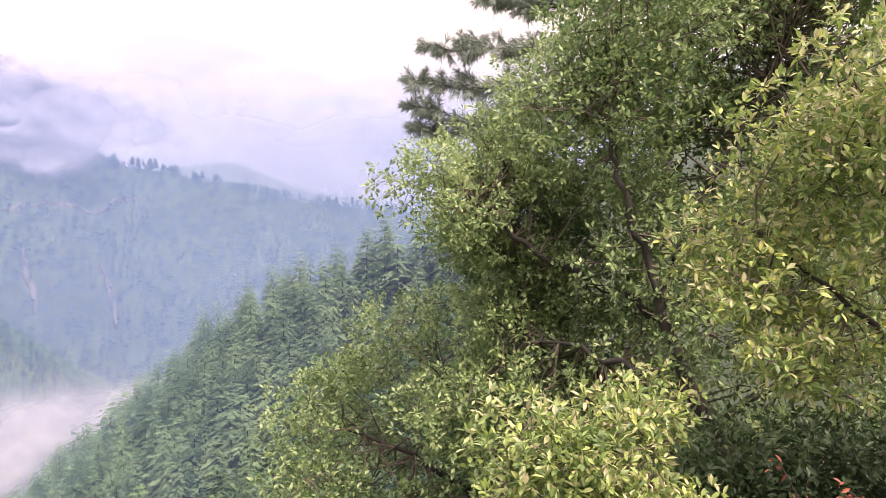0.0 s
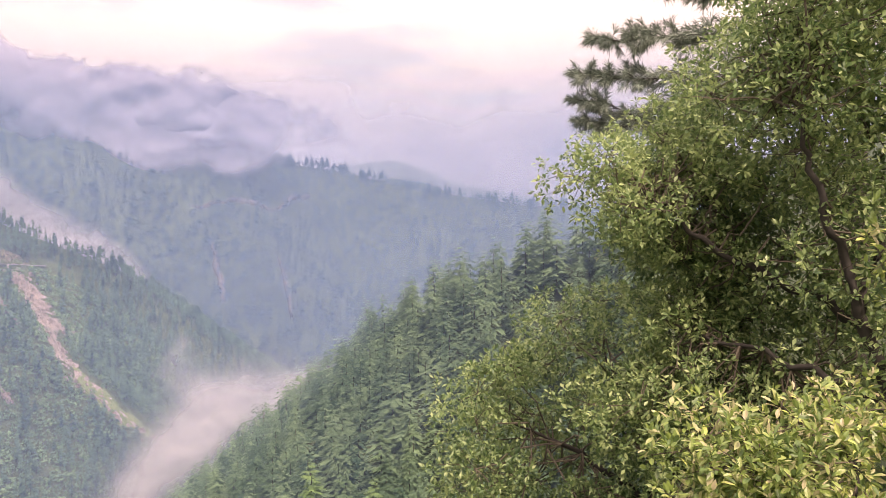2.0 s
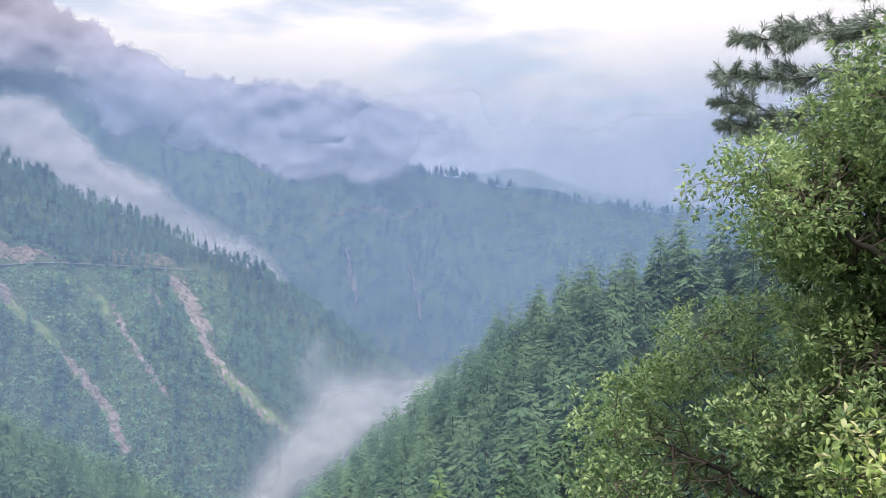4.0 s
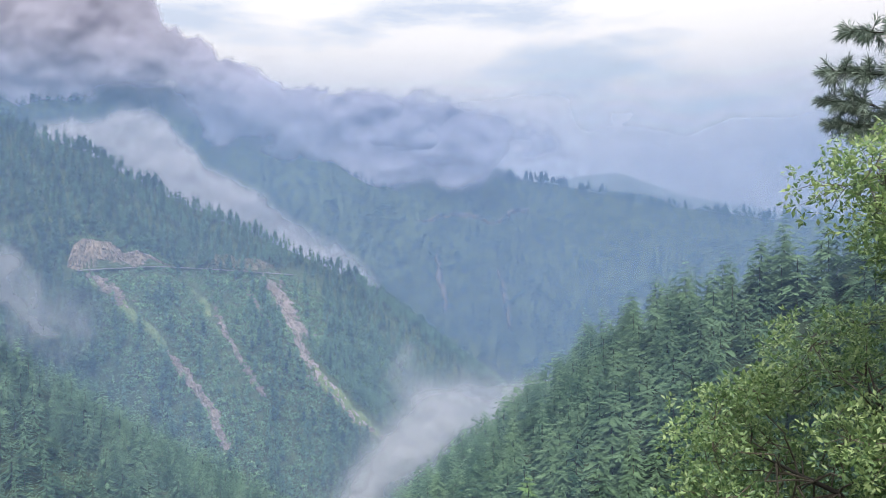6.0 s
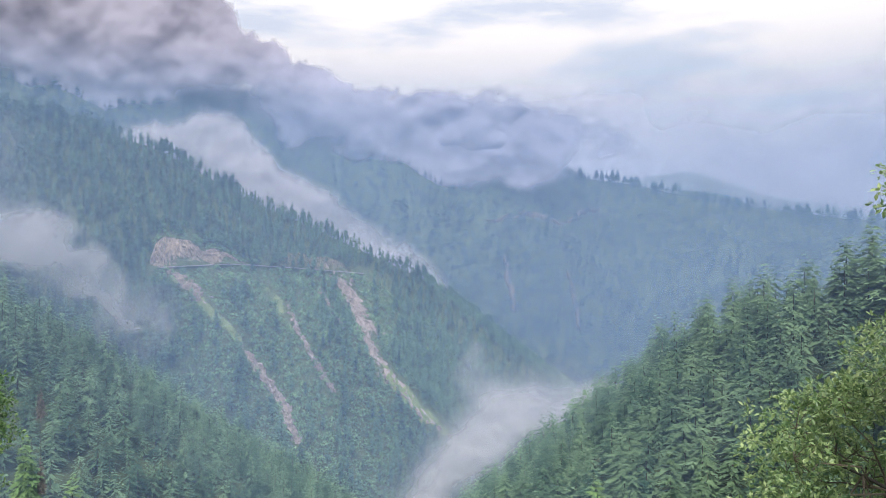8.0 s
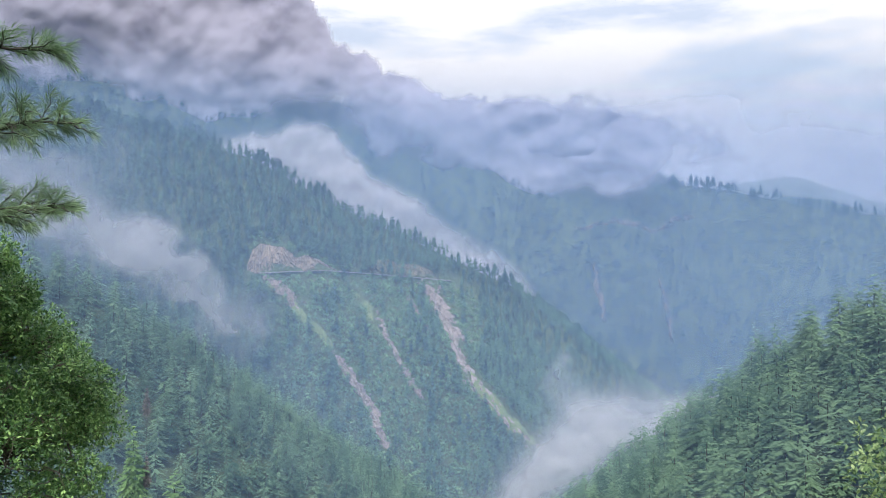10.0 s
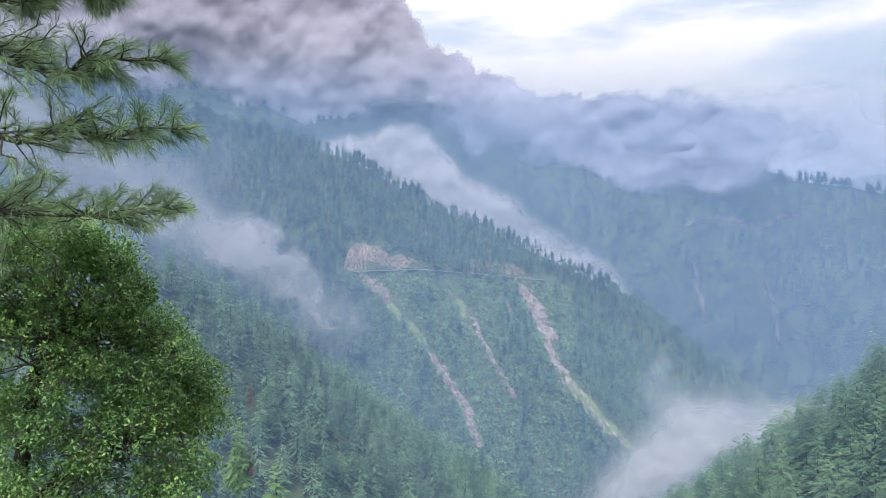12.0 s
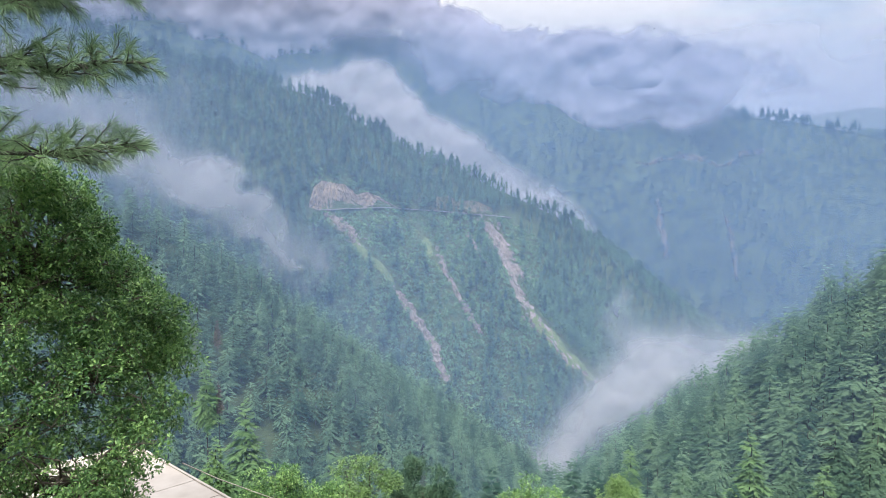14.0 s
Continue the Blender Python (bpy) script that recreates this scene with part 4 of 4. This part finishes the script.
oak_limbs = [[spot(-38.2, -6, 6.37), spot(-36.8, -1, 6.37), spot(-35.6, 3.1, 6.27), spot(-34.5, 7, 6.37), spot(-33.8, 12, 6.67)],
             [spot(-38.6, -6.5, 6.82), spot(-34, -4, 6.82), spot(-29, -1.6, 6.72), spot(-26, 1.2, 6.72), spot(-23.5, 3.2, 6.82)],
             [spot(-40.4, -11.8, 6.47), spot(-36.5, -10.4, 6.47), spot(-32, -9.0, 6.67), spot(-27, -7.5, 6.97)],
             [spot(-38.2, -6, 6.37), spot(-41, 2, 6.77), spot(-45, 9, 7.07), spot(-48, 16, 7.37)],
             [spot(-42, -14.5, 6.57), spot(-47, -10, 7.07), spot(-52, -6, 7.47)]]
broadleaf("oak_tree", "large evergreen oak with crooked dark limbs and small leathery leaves", 101, oak_trunk, 0.105, oak_limbs, oak_clumps, 0.45, 58, 8, 0.06, M_leaf, LEAF_ROUND)

LOW_EDGE = [(-26, -8.5), (-19.3, -9.5), (-16, -9), (-13, -10.5), (-11, -12.5), (-8, -16), (-6, -18), (-4, -22)]
low_clumps = clumps_in(rng, 120, (-40, -7), (-26, -5), (7.0, 9.8), lambda a, e: a < line_at(e, LOW_EDGE))
low_trunk = [spot(-25, -38, 8.8), spot(-24.5, -28, 8.6), spot(-24, -20, 8.4)]
low_limbs = [[spot(-24, -20, 8.4), spot(-19, -16.5, 8.2), spot(-14, -14.8, 8.3)], [spot(-24, -20, 8.4), spot(-24, -14, 8.3), spot(-21, -9, 8.5)],
             [spot(-24, -20, 8.4), spot(-30, -15, 8.2), spot(-33, -10, 8.3)]]
broadleaf("oak_tree", "spreading olive-green oak crown below the lookout", 102, low_trunk, 0.11, low_limbs, low_clumps, 0.46, 80, 9, 0.06, M_leaf, LEAF_ROUND)

near_clumps = clumps_in(rng, 55, (-60, -38), (-10, 15), (4.2, 5.4), lambda a, e: a < line_at(e, [(-10, -43), (-4, -40.5), (2, -40), (7, -45), (12, -49.5), (15, -53)]))
near_trunk = [spot(-58, -42, 4.6), spot(-57, -25, 4.7), spot(-56, -12, 4.8)]
near_limbs = [[spot(-56, -12, 4.8), spot(-52, -6, 4.8), spot(-47, -2, 4.7), spot(-43, 1, 4.7)], [spot(-56, -12, 4.8), spot(-54, -2, 4.9), spot(-52, 6, 5.0), spot(-50, 10, 5.0)]]
broadleaf("oak_sapling", "young oak with bright yellow-green new leaves beside the lookout", 103, near_trunk, 0.06, near_limbs, near_clumps, 0.3, 44, 8, 0.056, M_leaf_new, LEAF, singles=300)
bush_clumps = clumps_in(rng, 34, (-41.5, -27.5), (-24, -9), (3.5, 4.6), lambda a, e: e < -14.0 + 11 * (fbm(a / 1.7, 0.0, 12, 3) - 0.44) - 0.05 * (a + 34.5) ** 2)
bush_trunk = [spot(-37, -42, 3.6), spot(-36.5, -32, 3.8), spot(-36, -24, 4.0)]
bush_limbs = [[spot(-36, -24, 4.0), spot(-33, -18, 4.0), spot(-30, -14, 4.1)], [spot(-36, -24, 4.0), spot(-37.5, -17, 4.0), spot(-38, -13, 4.1)]]
broadleaf("oak_sapling", "sunlit yellow-green oak shoots growing up from below", 104, bush_trunk, 0.045, bush_limbs, bush_clumps, 0.27, 48, 8, 0.05, M_leaf_new, LEAF, singles=300)

LEFT_EDGE = [(-26, 50.5), (-21, 49.5), (-18, 47.0), (-14, 45.2), (-11, 45.0), (-8, 46.2), (-5, 48.7), (-2, 50.3), (0, 51.8), (2, 54), (5, 60)]
left_clumps = clumps_in(rng, 165, (44, 62), (-25, 3), (9.2, 11.4), lambda a, e: a > line_at(e, LEFT_EDGE) + 1.2)
left_clumps += clumps_in(rng, 70, (44, 58), (-25, 2.5), (9.6, 10.8), lambda a, e: line_at(e, LEFT_EDGE) + 0.6 < a < line_at(e, LEFT_EDGE) + 3.5)
left_clumps += clumps_in(rng, 26, (50, 62), (-6, 2.5), (9.4, 10.6), lambda a, e: a > line_at(e, LEFT_EDGE) + 1)
left_trunk = [spot(60, -40, 10.6), spot(59.5, -28, 10.6), spot(58.5, -18, 10.6), spot(57, -8, 10.6)]
left_limbs = [[spot(58.5, -18, 10.6), spot(54, -14, 10.4), spot(49, -11, 10.3)], [spot(57, -8, 10.6), spot(55, -6.5, 10.6), spot(53.5, -5.5, 10.6)], [spot(59, -22, 10.6), spot(54, -20, 10.4), spot(50, -18.5, 10.4)]]
broadleaf("oak_tree", "dark green round-crowned oak beside the pale roof", 105, left_trunk, 0.16, left_limbs, left_clumps, 0.35, 78, 8, 0.049, M_leaf_left, LEAF_ROUND)


# ---------------------------------------------------------------- pines
def tufts(rng, spots, ways, count, length, width):
    """Bundles of long needles at shoot ends."""
    n = len(spots) * count
    base, axis = np.repeat(spots, count, 0), np.repeat(ways, count, 0)
    way = axis * 0.8 + rng.normal(size=(n, 3)) * 0.42
    way /= np.linalg.norm(way, axis=1, keepdims=True)
    base = base - axis * rng.uniform(0, 0.9, (n, 1)) * length * 0.8
    s = length * rng.uniform(0.7, 1.15, (n, 1))
    side = np.cross(way, rng.normal(size=(n, 3)))
    side *= width / (np.linalg.norm(side, axis=1, keepdims=True) + 1e-9)
    tip = base + way * s + np.array([0, 0, -0.16]) * s
    mid = base + way * s * 0.55
    v = np.stack([base, mid + side, mid - side, tip], 1)
    t = np.array([[0, 1, 2], [1, 3, 2]])[None] + (np.arange(n) * 4)[:, None, None]
    return v.reshape(-1, 3), t.reshape(-1, 3)


def pine(name, label, seed, trunk, girth, boughs, shoots, needles, length, width, mat, side_reach=0.35):
    """A pine: trunk, boughs, and on each bough its side shoots with needle tufts."""
    rng = np.random.default_rng(seed)
    root = tagged(new(name), label, "tree")
    child("trunk", mesh_of("trunk", *tube(trunk, np.linspace(girth, girth * 0.6, len(trunk)), 9), M_bark, smooth=True), root)
    for start, stop, rise in boughs:
        line = crooked(rng, start, stop, 9, 0.025)
        line[:, 2] += rise * np.sin(np.linspace(0, np.pi, 9)) * -1
        total = np.linalg.norm(np.subtract(stop, start))
        bough = child("bough", mesh_of("bough", *tube(line, np.linspace(girth * 0.28, 0.006, 9), 6), M_bark, smooth=True), root)
        spots, ways, sticks = [], [], []
        ahead = np.subtract(stop, start) / total
        for k in range(shoots):
            s = rng.uniform(0.22, 1.0) ** 0.75
            f = s * 8
            i = min(7, int(f))
            p = line[i] * (1 - f + i) + line[i + 1] * (f - i)
            w = ahead * rng.uniform(0.5, 1.0) + rng.normal(size=3) * [0.55, 0.55, 0.38] + [0, 0, 0.12]
            w /= np.linalg.norm(w)
            r = total * side_reach * (1.15 - s) * rng.uniform(0.4, 1.0) + 0.08
            end = p + w * r
            sticks.append(tube(crooked(rng, p, end, 4, 0.06), [0.011, 0.008, 0.006, 0.004], 4))
            for g in (0.62, 1.0) if r > 0.22 else (1.0,):
                spots.append(p + w * r * g)
                ways.append(w)
        spots.append(line[-1])
        ways.append(ahead)
        tagged(child("shoot_wood", mesh_of("shoot_wood", *joined(sticks), M_bark), bough), kind="stuff")
        child("foliage", mesh_of("foliage", *tufts(rng, np.array(spots), np.array(ways), needles, length, width), mat), bough)
    return root


pine("pine_tree", "pine with long drooping green needles in open tufts", 201, [spot(70, -45, 9.5), spot(69, -10, 9.2), spot(68, 20, 9.4), spot(68, 40, 10)], 0.17,
     [(spot(67, 12.5, 9.0), spot(49.3, 13.3, 7.9), 0.12), (spot(67, 8, 9.0), spot(48.2, 8.6, 7.9), 0.1), (spot(67, 2.5, 9.0), spot(48.4, 3.0, 7.9), 0.06),
      (spot(67, 16, 9.0), spot(52.5, 17.5, 8.2), 0.1), (spot(67, 20, 9.2), spot(51, 19, 8.4), 0.1)], 84, 46, 0.158, 0.0026, M_needle, 0.3)
pine("pine_tree", "tall bluish pine standing behind the oak", 202, [spot(-39, -31, 16.2), spot(-38.5, 5, 15.5), spot(-38, 24, 16)], 0.2,
     [(spot(-38, 13.2, 15.2), spot(-20.8, 14.4, 14.6), 0.1), (spot(-38, 11, 15.2), spot(-19.4, 12.0, 14.6), 0.25), (spot(-38, 10, 15.2), spot(-19.2, 10.0, 14.6), 0.3), (spot(-38, 9, 15.2), spot(-19.8, 8.4, 14.6), 0.3),
      (spot(-38, 17, 15.2), spot(-24.8, 17.6, 14.8), 0.15), (spot(-38, 19, 15.2), spot(-27, 20, 15), 0.15)], 100, 40, 0.2, 0.0055, M_needle_far, 0.22)


# ---------------------------------------------------------------- trees and house just below the lookout
def middle_tree(name, label, seed, az, top, d, width, mat, tall=1.0, size=0.5):
    """A broadleaf or pine crown seen from above, standing on the slope below."""
    rng = np.random.default_rng(seed)
    x, y = polar(az, d)
    head_z, foot = d * math.tan(radians(top)), float(height(x, y))
    stem = np.array([x, y, 0.0])
    trunk = [stem + [0, 0, foot - 0.5], stem + [0.2, 0.1, foot + (head_z - foot) * 0.45], stem + [0.1, 0.2, foot + (head_z - foot) * 0.7]]
    clumps, deep = [], width * tall
    for _ in range(34):
        p = rng.normal(size=3)
        p /= np.linalg.norm(p)
        p *= rng.uniform(0.45, 1.0)
        clumps.append(np.array([x, y, head_z - deep * 0.5 - width * 0.12]) + p * [width * 0.42, width * 0.42, deep * 0.45])
    limbs = [[trunk[1], 0.5 * (trunk[1] + c), c] for c in clumps[:5]]
    return broadleaf(name, label, seed, trunk, 0.22, limbs, clumps, width * 0.17, 64, 6, size * 0.55, mat, LEAF_ROUND)


M_bright = material("pale_broad_leaf", (0.070, 0.150, 0.045), (0.20, 0.32, 0.11), 0.55, 0.8, 0.0, island=0.6, thin=0.2)
middle_tree("broadleaf_tree", "bright light-green rounded tree below the lookout", 401, 31.2, -19.6, 62, 7.0, M_bright, 1.1, 0.42)
middle_tree("pine_tree", "blue-green pine with clustered rounded boughs", 402, 26.4, -19.3, 66, 7.0, M_cedar, 1.2, 0.45)
middle_tree("broadleaf_tree", "olive-green bushy tree beside the roof", 404, 38.0, -20.0, 50, 5.0, M_leaf_left, 1.0, 0.35)
middle_tree("broadleaf_tree", "dark green oak crown low in the valley side", 405, 17.8, -21.3, 52, 7.0, M_leaf_left, 0.9, 0.38)
middle_tree("broadleaf_tree", "small green tree among the cedars", 406, 10.5, -20.5, 85, 7.0, M_bright, 1.2, 0.45)
middle_tree("broadleaf_tree", "olive-green low tree beside the roof", 408, 34.6, -21.3, 50, 4.5, M_leaf_left, 1.0, 0.35)


def build_house():
    """A low house of which the flat slab roof shows through the oak."""
    a = Vector((-11.43, 10.01, 0))
    e1, e2 = Vector((0.944, -0.330, 0)), Vector((-0.330, -0.944, 0))
    root = tagged(new("house"), "low house with a flat roof of pale cream slabs", "house")
    z = -4.92

    def slab(name, u, v, low, high, mat, label="", bevel=0.0):
        bm = bmesh.new()
        corners = [a + e1 * s + e2 * t for s, t in ((u[0], v[0]), (u[1], v[0]), (u[1], v[1]), (u[0], v[1]))]
        ring = [[bm.verts.new((c.x, c.y, h)) for c in corners] for h in (low, high)]
        bm.faces.new(ring[1])
        bm.faces.new(ring[0][::-1])
        for k in range(4):
            bm.faces.new((ring[0][k], ring[0][(k + 1) % 4], ring[1][(k + 1) % 4], ring[1][k]))
        bmesh.ops.recalc_face_normals(bm, faces=bm.faces)
        if bevel:
            bmesh.ops.bevel(bm, geom=bm.edges[:], offset=bevel, segments=1, affect="EDGES")
        return part(name, bm, mat, root, label)

    slab("wall", (0.35, 4.6), (0.35, 4.4), -9.5, z - 0.12, M_wall)
    slab("roof", (0.02, 4.98), (0.02, 4.78), z - 0.12, z - 0.02, M_wall)
    for k in range(6):
        for m in range(3):
            slab("roof_slab", (k * 0.833 + 0.006, k * 0.833 + 0.827), (m * 1.6 + 0.004, m * 1.6 + 1.596), z - 0.017, z + random.uniform(0.0, 0.012), M_roof, bevel=0.004)
    slab("fascia", (-0.02, 5.0), (-0.04, -0.001), z - 0.16, z + 0.03, M_roof)
    return root


build_house()
cable = tube([spot(45.4, -19.6, 14.2), spot(43, -20.9, 15.5), spot(40, -22.2, 17.5), spot(36, -23.8, 21), spot(30, -27, 29), spot(22, -32, 40)], [0.012] * 6, 5)
tagged(new("overhead_cable", mesh_of("overhead_cable", *cable, M_roof)), "thin pale cable running from the roof corner", "cable")

# scrub in the gap under the oak; shade there is painted into its leaves
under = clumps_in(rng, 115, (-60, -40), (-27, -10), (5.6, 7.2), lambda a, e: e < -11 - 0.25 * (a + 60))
broadleaf("oak_sapling", "oak scrub under the large oak, its shade put into dark green leaves", 106, [spot(-52, -40, 6.6), spot(-51, -30, 6.6), spot(-50.5, -22, 6.6)], 0.05,
          [[spot(-50.5, -22, 6.6), spot(-46, -20, 6.6)], [spot(-50.5, -22, 6.6), spot(-54, -18, 6.7)]], under, 0.36, 44, 7, 0.07, M_leaf_shade, LEAF_ROUND)


def lone_conifer(name, label, az, top, d, tall, mat, wide=1.0, kind=0):
    """One conifer of its own kind, its top at that elevation."""
    x, y = polar(az, d)
    root = tagged(new(name), label, "tree")
    root.matrix_basis = Matrix.LocRotScale((x, y, d * math.tan(radians(top)) - tall), Euler((0, 0, az)), (tall * wide, tall * wide, tall))
    crown, trunk = TREE_CLOSE[kind]
    child("trunk", mesh_of("trunk", *tube([(0, 0, (float(height(x, y)) - d * math.tan(radians(top)) + tall) / tall - 0.02), (0, 0, 0.86)], [0.016, 0.003], 6), M_bark), root)
    child("crown", mesh_of("crown", *crown, mat), root)
    return root


M_pale = material("pale_pine_needles", (0.045, 0.110, 0.040), (0.150, 0.245, 0.095), 0.75, 4.0, 0.0, island=0.35, sheen=0.2, fluff=0.55)
M_dead = material("dead_needles", (0.055, 0.056, 0.045), (0.14, 0.115, 0.09), 0.85, 4.0, 0.0, island=0.5)
lone_conifer("pine_tree", "pale green broad pine on the slope below", 40.0, -15.6, 105, 17, M_pale, 1.35, 0)
lone_conifer("pine_tree", "pale green young pine beside a larger one", 42.3, -18.2, 92, 12, M_pale, 1.2, 1)
lone_conifer("pine_tree", "yellow-green pine among the dark cedars", 42.8, -12.6, 150, 15, M_pale, 1.1, 2)
lone_conifer("dead_conifer", "brown dead conifer with bare drooping boughs", 41.9, -14.2, 150, 7, M_dead, 0.9, 3)
lone_conifer("dead_conifer", "reddish-brown withered conifer among green cedars", 41.9, -9.6, 260, 11, M_dead, 0.7, 4)
lone_conifer("pine_tree", "light green pine in front of the cedar slope", 9.8, -18.8, 135, 17, M_pale, 1.2, 5)
lone_conifer("pine_tree", "light green pine at the foot of the slope", 1.2, -17.2, 120, 17, M_pale, 1.25, 6)
lone_conifer("pine_tree", "light green pine at the foot of the slope", -3.6, -18.6, 110, 16, M_pale, 1.25, 1)


def red_sprig():
    """A thin stem with withered orange-red leaves under the oak."""
    rng = np.random.default_rng(77)
    mat = material("withered_leaf", (0.22, 0.05, 0.035), (0.48, 0.17, 0.11), 0.5, 6.0, 0.0, random=0.7, thin=0.25)
    blade = mesh_of("leaf", *LEAF, mat)
    for stem, n in (([spot(-50, -26, 5.0), spot(-48.3, -19.5, 4.7), spot(-46.8, -17.0, 4.6), spot(-46.2, -15.9, 4.6)], 11), ([spot(-55, -24, 5.0), spot(-53, -20, 4.7), spot(-51.0, -17.6, 4.6), spot(-50.2, -17.4, 4.6)], 14)):
        root = tagged(new("withered_sprig"), "thin sprig with withered orange-red leaves", "branch")
        child("stem", mesh_of("stem", *tube(stem, [0.009, 0.006, 0.004, 0.002], 5), M_bark), root)
        for k in range(n):
            f = rng.uniform(1.2, 3.0)
            i = min(2, int(f))
            p = stem[i] * (1 - f + i) + stem[i + 1] * (f - i) + rng.normal(size=3) * 0.025
            leaf = child("leaf", blade, root)
            leaf.matrix_basis = Matrix.LocRotScale(p, Euler(rng.uniform(-1.6, 1.6, 3)), [rng.uniform(0.034, 0.054)] * 3)


red_sprig()
